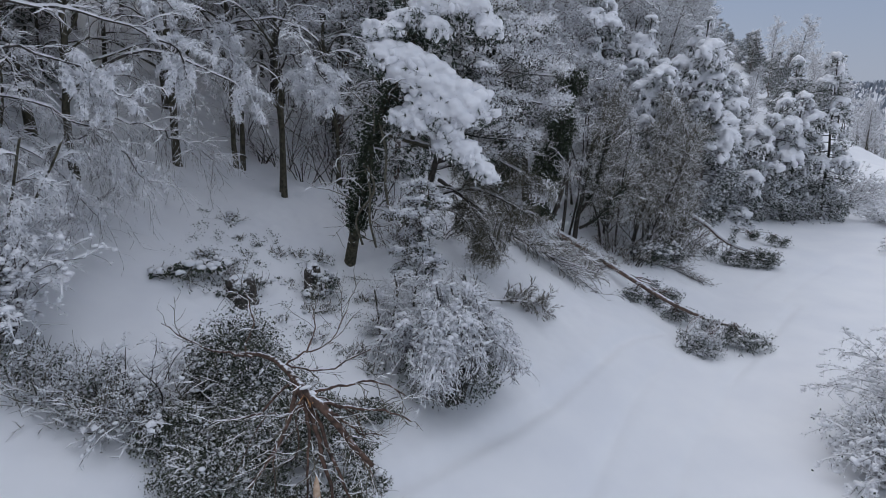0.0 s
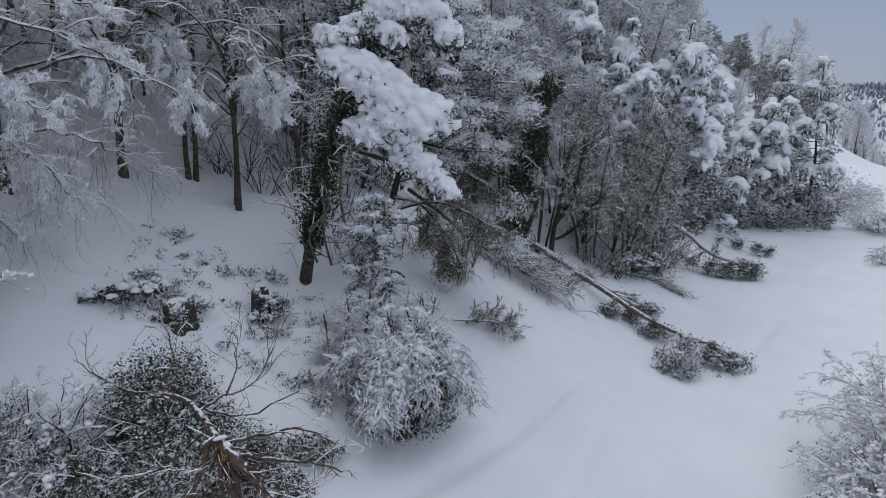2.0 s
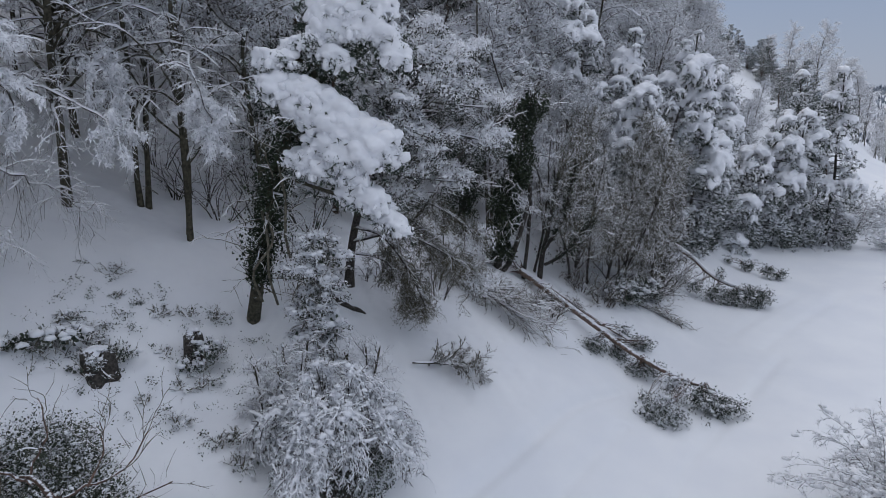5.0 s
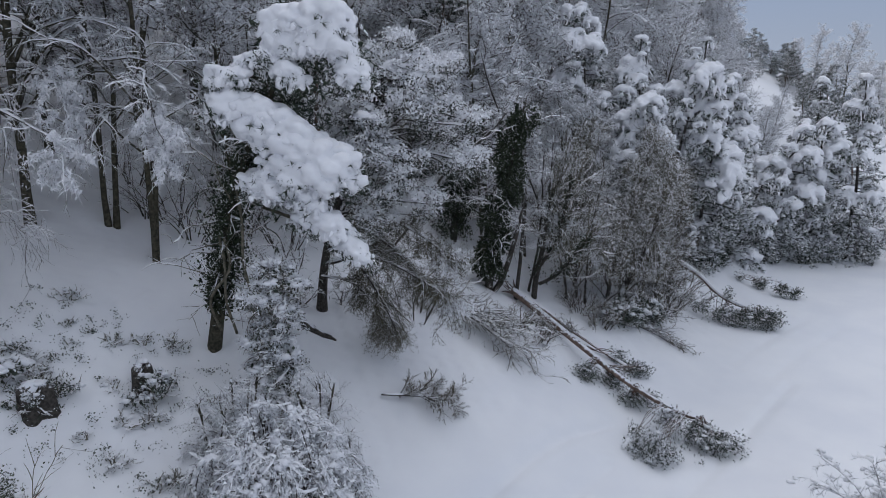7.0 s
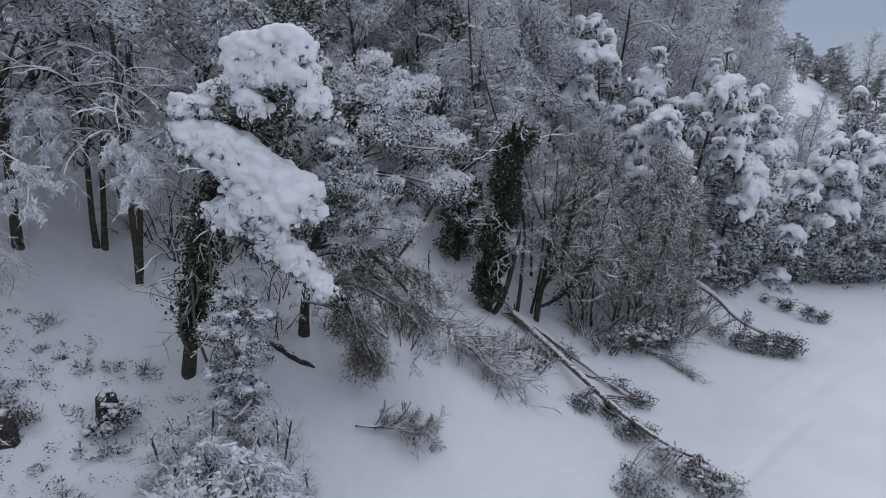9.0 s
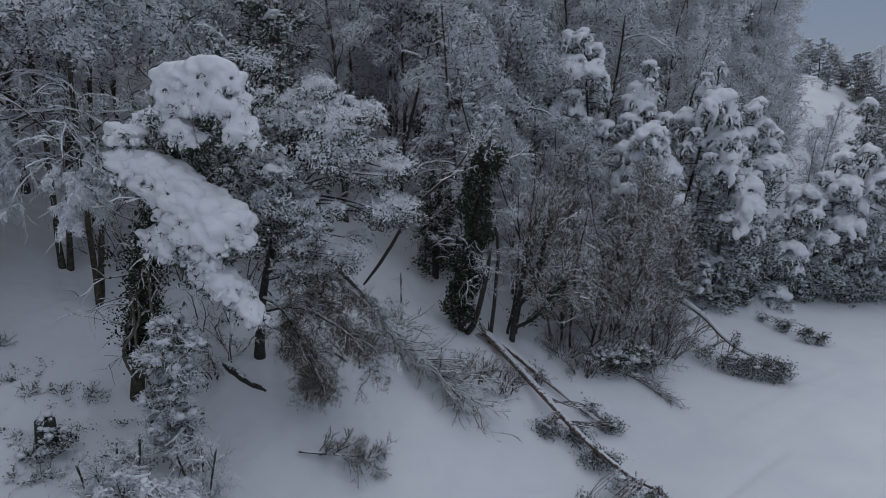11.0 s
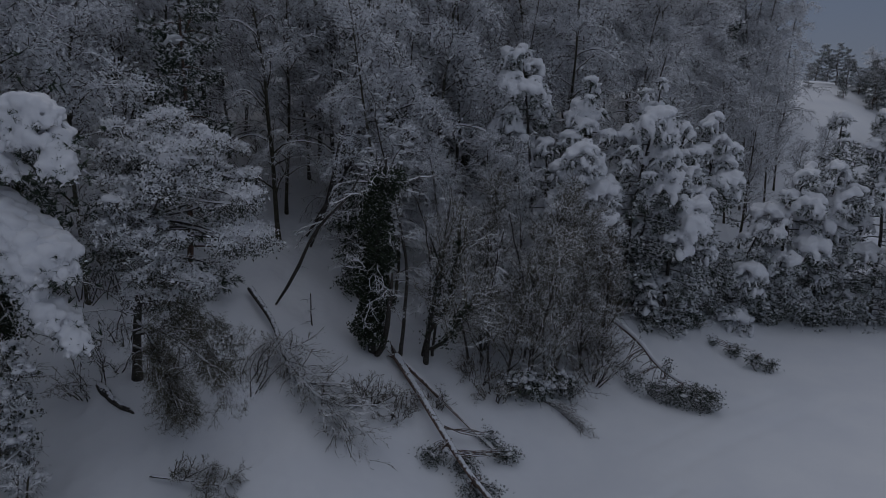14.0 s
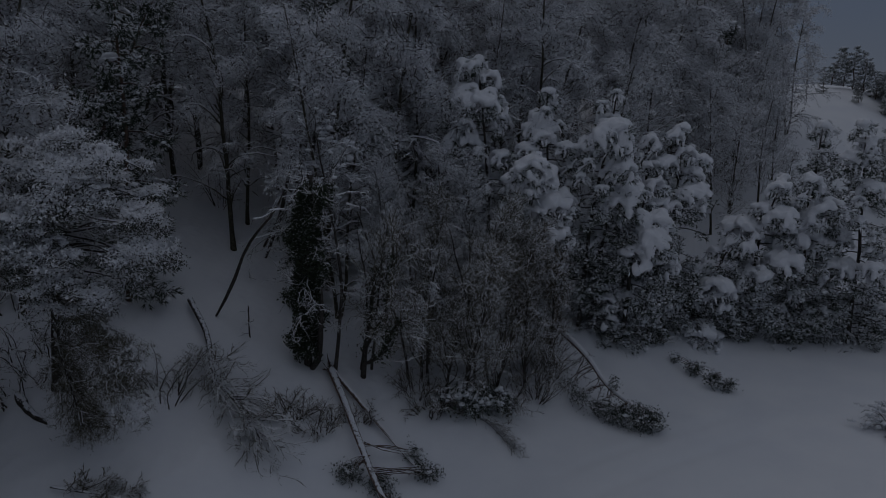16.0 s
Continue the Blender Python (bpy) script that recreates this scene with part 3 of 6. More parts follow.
def stem_path(points, n):
    """A smooth path of n points through a few."""
    p = np.array(points, float)
    t = np.linspace(0, len(p) - 1, n)
    i = np.clip(t.astype(int), 0, len(p) - 2)
    f = (t - i)[:, None]
    e = np.vstack([2 * p[0] - p[1], p, 2 * p[-1] - p[-2]])
    a, b, c, d = e[i], e[i + 1], e[i + 2], e[i + 3]
    return 0.5 * (2 * b + (c - a) * f + (2 * a - 5 * b + 4 * c - d) * f * f + (3 * b - a - 3 * c + d) * f ** 3)


# ---- the ground: one sheet of snow to the horizon ----


def graded(lo, hi, fine_lo, fine_hi, fine, growth=1.16):
    g = list(np.arange(fine_lo, fine_hi, fine))
    s = fine
    while g[-1] < hi:
        s *= growth
        g.append(g[-1] + s)
    s = fine
    while g[0] > lo:
        s *= growth
        g.insert(0, g[0] - s)
    return np.array(g)


def soft_noise(x, y, size, seed):
    rng = np.random.default_rng(seed)
    z = 0
    for k in range(7):
        a, ph, f = rng.random() * 6.28, rng.random() * 6.28, (0.6 + 0.9 * rng.random()) * 6.28 / size
        z = z + np.sin((x * np.cos(a) + y * np.sin(a)) * f + ph)
    return z / 7


def build_ground():
    gx, gy = graded(-900, 900, -8, 27, 0.17, 1.13), graded(-500, 2500, 12, 42, 0.17, 1.13)
    X, Y = np.meshgrid(gx, gy)
    Z = land(X, Y)
    u, v = across(X, Y)
    near = step(90 - v, 10) * step(v + 60, 8)
    Z += near * (0.22 * soft_noise(X, Y, 9, 1) + 0.09 * soft_noise(X, Y, 2.6, 2) * (0.35 + step(u - 3, 1)) + 0.05 * soft_noise(X, Y, 1.0, 3) * (0.15 + step(u - 5, 1)) + 0.085 * soft_noise(X, Y, 0.62, 4) * step(u - 4, 1))
    # old wheel ruts under the snow
    for path, depth, wide in (([(-2.4, 14.4), (-0.6, 16.2), (2.3, 19.2), (4.25, 21.5), (7.2, 25.75), (9.9, 28.9)], 0.22, 0.26), ([(3.2, 15.0), (4.7, 18.2), (6.5, 21.6), (7.8, 23.7), (9.5, 26.1)], 0.15, 0.26),
                              ([(6.0, 16.0), (7.9, 19.6), (9.9, 22.2), (11.5, 24.8), (14.5, 28.5), (19.0, 34.0)], 0.12, 0.25), ([(17.0, 36.0), (22.0, 41.0), (28.0, 47.0), (38.0, 58.0)], 0.07, 0.32), ([(18.6, 35.0), (23.6, 40.0), (29.6, 46.0), (39.5, 57.0)], 0.07, 0.32)):
        q = stem_path([(a, b, 0.0) for a, b in path], 40)[:, :2]
        d2 = np.full(X.shape, 1e9)
        for (a, b), (c, d) in zip(q[:-1], q[1:]):
            h = np.clip(((X - a) * (c - a) + (Y - b) * (d - b)) / ((c - a) ** 2 + (d - b) ** 2), 0, 1)
            d2 = np.minimum(d2, (X - a - h * (c - a)) ** 2 + (Y - b - h * (d - b)) ** 2)
        wander = 0.8 + 0.3 * soft_noise(X, Y, 1.7, 5)
        Z -= depth * wander * np.exp(-d2 / wide ** 2)
        Z += 0.08 * depth * np.exp(-(np.sqrt(d2) - 0.5) ** 2 / 0.2 ** 2)
    n, m = X.shape
    i = (np.arange(n - 1)[:, None] * m + np.arange(m - 1)[None]).ravel()
    g = Geo()
    g.add(np.stack([X, Y, Z], -1), np.stack([i, i + 1, i + m + 1, i + m], -1))
    ob = new("ground", g.mesh("ground", FIELD_SNOW))
    return tagged(ob, "deep fresh snow over a meadow and a wooded bank", "snow", kind="structure")


build_ground()

# ---- the leaning pine with its slabs of snow ----


def leaning_pine():
    rng = np.random.default_rng(11)
    ob = thing("leaning_pine", (-3.6, 24.95, 4.6), "leaning ivy-clad pine under heavy slabs of snow", "tree")
    o = np.array([-3.6, 24.95, 4.6])
    wood, ivy, green, white, dead = Geo(), Geo(), Geo(), Geo(), Geo()
    path = stem_path([(-3.75, 25.0, 4.2), (-3.1, 24.7, 7.4), (-2.4, 24.4, 10.1), (-1.4, 24.2, 12.3), (-0.4, 24.0, 14.3)], 22) - o
    rad = np.linspace(0.225, 0.06, 22)
    rad[:7] *= np.array([1.1, 1.08, 1.05, 1.02, 1.0, 1.0, 1.0])
    tubes(wood, path[None], rad[None], 10)
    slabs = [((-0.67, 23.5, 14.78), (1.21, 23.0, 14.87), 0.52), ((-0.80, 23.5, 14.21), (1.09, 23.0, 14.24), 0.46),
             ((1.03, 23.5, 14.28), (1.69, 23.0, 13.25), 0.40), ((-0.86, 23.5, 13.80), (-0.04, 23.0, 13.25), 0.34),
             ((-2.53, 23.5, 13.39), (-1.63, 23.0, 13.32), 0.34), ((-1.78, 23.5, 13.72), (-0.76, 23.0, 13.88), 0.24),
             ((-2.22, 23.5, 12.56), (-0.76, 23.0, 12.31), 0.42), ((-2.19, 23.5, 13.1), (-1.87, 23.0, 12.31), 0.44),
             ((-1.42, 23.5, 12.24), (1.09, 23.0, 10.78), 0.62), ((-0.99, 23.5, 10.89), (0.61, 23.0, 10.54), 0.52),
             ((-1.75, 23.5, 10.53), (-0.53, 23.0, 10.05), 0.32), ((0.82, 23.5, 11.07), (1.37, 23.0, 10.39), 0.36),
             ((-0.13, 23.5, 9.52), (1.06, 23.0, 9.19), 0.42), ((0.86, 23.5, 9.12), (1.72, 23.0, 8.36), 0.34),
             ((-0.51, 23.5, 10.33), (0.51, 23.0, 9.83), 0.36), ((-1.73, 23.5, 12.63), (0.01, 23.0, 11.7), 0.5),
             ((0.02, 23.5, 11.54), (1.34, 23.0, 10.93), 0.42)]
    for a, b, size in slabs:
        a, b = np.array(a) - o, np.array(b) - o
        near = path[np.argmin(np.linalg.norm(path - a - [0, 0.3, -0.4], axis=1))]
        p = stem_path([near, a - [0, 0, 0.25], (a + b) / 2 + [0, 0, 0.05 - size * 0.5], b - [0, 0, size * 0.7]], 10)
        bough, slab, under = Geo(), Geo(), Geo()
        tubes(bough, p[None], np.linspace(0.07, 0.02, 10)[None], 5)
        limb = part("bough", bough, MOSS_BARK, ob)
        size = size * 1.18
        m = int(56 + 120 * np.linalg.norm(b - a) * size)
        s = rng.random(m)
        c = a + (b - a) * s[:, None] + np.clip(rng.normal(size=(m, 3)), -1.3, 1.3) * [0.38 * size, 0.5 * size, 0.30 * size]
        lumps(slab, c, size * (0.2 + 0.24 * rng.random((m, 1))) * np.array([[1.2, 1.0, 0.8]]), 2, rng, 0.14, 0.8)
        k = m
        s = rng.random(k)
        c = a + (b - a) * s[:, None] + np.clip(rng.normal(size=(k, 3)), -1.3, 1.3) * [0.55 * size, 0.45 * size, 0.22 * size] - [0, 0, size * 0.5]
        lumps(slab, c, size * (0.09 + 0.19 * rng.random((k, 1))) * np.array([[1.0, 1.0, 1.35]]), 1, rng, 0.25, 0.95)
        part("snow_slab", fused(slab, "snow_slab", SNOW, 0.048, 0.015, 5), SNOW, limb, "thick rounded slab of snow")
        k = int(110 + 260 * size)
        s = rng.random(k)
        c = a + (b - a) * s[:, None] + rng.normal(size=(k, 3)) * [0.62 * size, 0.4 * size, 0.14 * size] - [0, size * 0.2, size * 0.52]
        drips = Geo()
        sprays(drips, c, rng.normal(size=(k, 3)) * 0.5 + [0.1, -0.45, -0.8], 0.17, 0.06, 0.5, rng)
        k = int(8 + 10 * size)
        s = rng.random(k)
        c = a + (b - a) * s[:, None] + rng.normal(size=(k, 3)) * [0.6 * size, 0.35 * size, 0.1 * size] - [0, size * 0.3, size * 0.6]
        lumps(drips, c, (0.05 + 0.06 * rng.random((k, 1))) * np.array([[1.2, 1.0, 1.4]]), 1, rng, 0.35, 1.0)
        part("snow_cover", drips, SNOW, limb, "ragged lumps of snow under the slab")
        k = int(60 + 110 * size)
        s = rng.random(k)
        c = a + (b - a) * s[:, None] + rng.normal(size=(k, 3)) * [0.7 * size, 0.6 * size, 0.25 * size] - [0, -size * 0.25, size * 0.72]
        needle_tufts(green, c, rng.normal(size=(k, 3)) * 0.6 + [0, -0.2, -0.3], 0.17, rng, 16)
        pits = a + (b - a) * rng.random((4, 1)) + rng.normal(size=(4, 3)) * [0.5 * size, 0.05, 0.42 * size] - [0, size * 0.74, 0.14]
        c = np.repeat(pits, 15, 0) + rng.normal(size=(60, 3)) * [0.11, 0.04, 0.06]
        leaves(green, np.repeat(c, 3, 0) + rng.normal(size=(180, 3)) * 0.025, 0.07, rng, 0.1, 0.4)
    # ivy round the stem and needles behind the slabs
    k = 9000
    i = np.clip(np.abs(rng.normal(size=k) * 5.0 + 6.5).astype(int), 4, 18)
    a = rng.random(k) * 6.283
    d = 0.24 + (0.18 + 0.12 * np.sin(i * 1.3 + a * 2)) * np.abs(rng.normal(size=k)) * np.where(i < 5, 0.45, 1.25)
    c = path[i] + np.stack([np.cos(a) * d, np.sin(a) * d, rng.normal(size=k) * 0.25], -1)
    leaves(ivy, c, 0.095, rng, 0.25, 0.8)
    c = np.array([-0.6, 24.3, 12.3]) - o + rng.normal(size=(420, 3)) * [0.7, 0.4, 1.5] + [-0.2, 0.2, 0]
    needle_tufts(green, c, rng.normal(size=(420, 3)), 0.3, rng, 12)
    # dead limbs that stand out from the ivy
    p, w, g, s = sprout(path[None], rad[None], 42, 0.12, 0.75, 75, rng, -0.1)
    L = 0.8 + 1.5 * rng.random(len(p))
    D, DR = grow(p, w, L, np.full(len(p), 0.035), np.full(len(p), 0.01), 7, 0.22, 0.12, rng)
    tubes(dead, D, DR, 4)
    ridges(white, D, DR, 0.05, rng)
    p, w, g, s = sprout(D, DR, 5, 0.3, 1.0, 45, rng)
    D2, DR2 = grow(p, w, 0.4 + 0.6 * rng.random(len(p)), np.full(len(p), 0.012), np.full(len(p), 0.006), 4, 0.2, 0.2, rng)
    tubes(dead, D2, DR2, 3)
    ridges(white, D2, DR2, 0.03, rng)
    # pale hanging vine stems in front of the trunk
    for x0, z0, x1, z1 in ((-2.75, 8.6, -3.0, 5.7), (-2.9, 8.7, -2.5, 5.6), (-2.3, 10.2, -1.9, 6.6)):
        v = stem_path([(x0, 24.1, z0), (x0 + 0.25, 23.8, z0 * 0.7 + z1 * 0.3), (x1 - 0.2, 23.9, z0 * 0.35 + z1 * 0.65), (x1, 24.1, z1)], 12) - o
        tubes(dead, v[None], np.full((1, 12), 0.045), 5)
        ridges(white, v[None], np.full((1, 12), 0.045), 0.03, rng)
    part("trunk", wood, MOSS_BARK, ob, "dark trunk and boughs")
    part("ivy", ivy, IVY, ob, "dark ivy round the trunk", smooth=False)
    part("needle_spray", green, NEEDLE, ob, "dark green needles under the snow", smooth=False)
    part("dead_wood", dead, DARK_TWIG, ob, "bare grey dead limbs and vines")
    part("snow_cover", white, SNOW, ob, "heavy rounded slabs of snow")


leaning_pine()


def leaf_mass(name, at, label, category, cores, seed, mat, per=900, size=0.1, snow_lumps=60, lump=0.12, twigs=60, rise=0.45, group="", twig_mat=None, inside=0.2, finger=0.8, frost=0, clump=40):
    """A leafy mass from a few rounded cores (x, y, z, rx, ry, rz), with stems inside and snow on top."""
    rng = np.random.default_rng(seed)
    ob = thing(name, at, label, category, group)
    green, white, wood, inner = Geo(), Geo(), Geo(), Geo()
    for x, y, z, rx, ry, rz in cores:
        c0, s0 = np.array([x, y, z]), np.array([rx, ry, rz])
        k = int(per * (rx * ry * rz) ** (2 / 3))
        hubs = unit(rng.normal(size=(max(14, k // clump), 3)))
        hubs[:, 2] = np.abs(hubs[:, 2]) * 1.0 - 0.25
        hubs = hubs * (0.62 + 0.45 * rng.random((len(hubs), 1)))
        pick = rng.integers(0, len(hubs), k)
        leaves(green, c0 + (hubs[pick] + np.clip(rng.normal(size=(k, 3)), -1.5, 1.5) * (0.10 if clump < 60 else 0.13)) * s0, size, rng, rise, 0.7)
        n = int(k * inside) + 1
        leaves(inner, c0 + unit(rng.normal(size=(n, 3))) * s0 * (0.35 + 0.45 * rng.random((n, 1))), size * 1.9, rng, 0.2, 0.7)
        n = max(1, int(snow_lumps * rx * ry))
        high = hubs[hubs[:, 2] >= np.median(hubs[:, 2]) - 0.1]
        hp = high[rng.integers(0, len(high), n)] * 1.03 + rng.normal(size=(n, 3)) * 0.06
        lumps(white, c0 + hp * s0 + [0, 0, 0.04], lump * (0.45 + 0.9 * rng.random((n, 1))) * np.array([[1.2, 1.0, finger]]), 1, rng, 0.32)
        if frost:
            top = np.repeat(high, frost, 0)
            q = c0 + (top * 1.02 + rng.normal(size=top.shape) * 0.13) * s0
            sprays(white, q, top * 0.8 + [0, 0, -0.15], size * 1.7, size * 0.5, 0.7, rng)
        t = max(4, int(twigs * rx * ry))
        hp = unit(rng.normal(size=(t, 3)) + [0, 0, 0.5])
        S, SR = grow(np.repeat((c0 - [0, 0, rz * 0.5])[None], t, 0) + rng.normal(size=(t, 3)) * 0.15 * s0, hp, (0.8 + 0.6 * rng.random(t)) * s0.mean() * 1.1, np.full(t, 0.022), np.full(t, 0.007), 6, 0.16, 0.05, rng)
        tubes(wood, S, SR, 4)
        ridges(white, S, SR, 0.03, rng)
        p, w, g, s = sprout(S, SR, 4, 0.4, 1.0, 40, rng)
        S2, SR2 = grow(p, w, (0.2 + 0.35 * rng.random(len(p))) * s0.mean(), np.full(len(p), 0.009), np.full(len(p), 0.005), 3, 0.2, 0.1, rng)
        tubes(wood, S2, SR2, 3)
        ridges(white, S2, SR2, 0.025, rng)
    part("wood", wood, twig_mat or DARK_TWIG, ob)
    part("foliage", green, mat, ob, "", smooth=False)
    part("foliage", inner, HOLLY, ob, "dark inner leaves", smooth=False)
    part("snow_cover", white, SNOW, ob, "patches of snow on the leaves")
    return ob


# the snow-loaded branch that hangs in front of the pine
leaf_mass("hanging_branch", (-1.0, 22.9, 3.6), "snow-loaded leafy branch hanging down beside the pine", "branch",
          [(0.1 + 0.38 * math.sin(2.3 * k), 0.1 * math.cos(1.7 * k), 4.25 - 0.42 * k, 0.62 + 0.2 * math.sin(1.1 * k) ** 2, 0.5, 0.46) for k in range(10)],
          21, FROSTED_LEAF, 4200, 0.075, 210, 0.08, 60, inside=0.05, finger=0.8, frost=46)

# ---- the round drooping bush and the saplings behind it ----
def bowed_bush(at, H, W, seed, label):
    rng = np.random.default_rng(seed)
    ob = thing("bowed_bush", at, label, "shrub")
    wood, crown, green, white = Geo(), Geo(), Geo(), Geo()
    n = 230
    bough = rng.integers(0, 36, n)
    a = (np.arange(36) * 2.4 + 0.3 * rng.normal(size=36))[bough] + 0.13 * rng.normal(size=n)
    k = (np.sqrt((np.arange(36) + 0.5) / 36) * W)[bough] * (0.9 + 0.2 * rng.random(n))
    h = H * np.sqrt(np.clip(1 - (k / (1.25 * W)) ** 2, 0.05, 1)) * (0.84 + 0.26 * rng.random(36))[bough]
    P = []
    for ang, r, t in zip(a, k, h):
        e = np.array([np.cos(ang), np.sin(ang), 0])
        f = 1.06 + 0.2 * rng.random()
        j = rng.normal(size=(5, 3)) * 0.09
        P.append(stem_path(np.array([e * r * 0.25 - [0, 0, 0.3], e * r * 0.55 + [0, 0, t * 0.62], e * r * 0.85 + [0, 0, t], e * r * f + [0, 0, t * 0.86], e * (r * f + 0.25) + [0, 0, t * (0.42 + 0.25 * rng.random())]]) + j, 12))
    P = np.array(P)
    R = np.repeat(np.linspace(0.022, 0.008, 12)[None], n, 0)
    tubes(wood, P, R, 4)
    ridges(white, P[:, 4:], R[:, 4:] * 1.6, 0.085, rng, 0.65, 0.3)
    q = np.repeat(P[:, 5:11].reshape(-1, 3), 14, 0) + rng.normal(size=(n * 84, 3)) * 0.06
    sprays(white, q, np.repeat((P[:, 6:12] - P[:, 5:11]).reshape(-1, 3), 14, 0) * 2, 0.11, 0.075, 0.5, rng, False)
    arm = rng.integers(0, n, 420)
    at_arm = rng.integers(5, 9, 420)
    puff = (0.04 + 0.06 * rng.random((420, 1))) * np.array([[1.5, 1.0, 0.9]])
    lumps(white, P[arm, at_arm] + rng.normal(size=(420, 3)) * 0.04 + [0, 0, 0.03], puff, 1, rng, 0.35, 0.8)
    p, w, g, s = sprout(P, R, 14, 0.35, 1.0, 50, rng, -0.25)
    B, BR = grow(p, w, 0.25 + 0.4 * rng.random(len(p)), np.full(len(p), 0.011), np.full(len(p), 0.006), 4, 0.32, 0.5, rng)
    tubes(crown, B, BR, 3)
    ridges(white, B, BR, 0.032, rng, 0.5)
    p, w, g, s = sprout(B, BR, 6, 0.2, 1.0, 45, rng, -0.2)
    dark = rng.random(len(p)) < 0.6
    sprays(crown, p[dark], w[dark], 0.2, 0.016, 0.5, rng)
    sprays(white, p[~dark], w[~dark], 0.17, 0.032, 0.6, rng)
    m = 13000
    q = unit(rng.normal(size=(m, 3))) * (0.6 + 0.5 * rng.random((m, 1)) ** 0.6) * [W * 0.9, W * 0.9, H * 0.5]
    q = q[(q[:, 2] > 0.05) & (np.hypot(q[:, 0], q[:, 1]) < W * (0.72 + 0.5 * np.clip(q[:, 2], 0, 0.6)))]
    leaves(green, q, 0.085, rng, 0.3)
    part("wood", wood, BARK, ob)
    part("twig_spray", crown, TWIG, ob)
    part("foliage", green, HOLLY, ob, "small dark leaves within", smooth=False)
    part("snow_cover", white, SNOW, ob, "snow lying along the arching twigs")


bowed_bush((0.2, 19.4, place(0.2, 19.4)), 3.2, 1.8, 31, "round bare bush bowed down by snow")
for i, (x, y, h) in enumerate(((-0.9, 21.0, 2.6), (0.9, 21.3, 3.0), (1.5, 21.0, 2.0), (-1.6, 20.6, 2.0))):
    hanging_tree((x, y, place(x, y)), h, 0.02, 40 + i, "thin snow-dusted sapling behind the bowed bush", limbs=13, stems=3, lo=0.15, reach=0.32, heavy=0.4, flakes=5, sub=5, twigs=4, droop=0.04, lift=0.4, angle=40, twig_r=0.005, sides=5, group="saplings", name="sapling")

# ---- the broken tree on the heap of evergreen in the foreground ----
leaf_mass("evergreen_heap", (-4.6, 15.0, 1.9), "dark evergreen bush pressed into a heap, lightly snowed", "bush",
          [(-0.7, 1.1, 1.75, 1.4, 1.15, 2.0), (0.4, -0.6, 0.8, 1.15, 1.1, 1.25), (-1.5, -0.6, 0.8, 1.3, 1.0, 1.1), (2.0, 0.3, 0.2, 0.85, 0.8, 0.6), (0.2, 0.5, 1.2, 1.5, 1.2, 1.5), (-0.4, -1.9, 0.5, 1.3, 0.9, 1.0), (1.5, -2.0, -0.2, 1.2, 0.8, 0.8), (2.6, -1.0, -0.1, 0.7, 0.7, 0.5), (2.5, 2.3, 0.2, 0.75, 0.55, 0.42), (1.3, 1.4, 0.5, 0.85, 0.7, 0.7)],
          51, HEAP_LEAF, 7800, 0.058, 60, 0.05, 26, inside=0.12, frost=16, clump=80)
leaf_mass("evergreen_shrub", (-8.0, 14.6, 3.0), "low evergreen shrub dusted with snow on the bank", "shrub",
          [(0, 0, 0.7, 1.0, 0.9, 1.2), (-1.6, 0.3, 0.8, 1.2, 1.0, 1.5), (1.0, -0.2, 0.5, 0.8, 0.7, 0.9), (-3.0, 0.6, 1.0, 1.2, 1.1, 1.6)], 52, FROSTED_LEAF, 3000, 0.05, 40, 0.045, 170, inside=0.10, frost=18, clump=80)
shrub((-7.4, 15.0, place(-7.4, 15.0)), 2.0, 0.8, 72, "bare frosted twigs rising from the evergreen shrub", stems=30, sub=6, twigs=5, droop=0.15, snow=0.035, clumps=200, clump_size=0.06, name="twiggy_shrub")


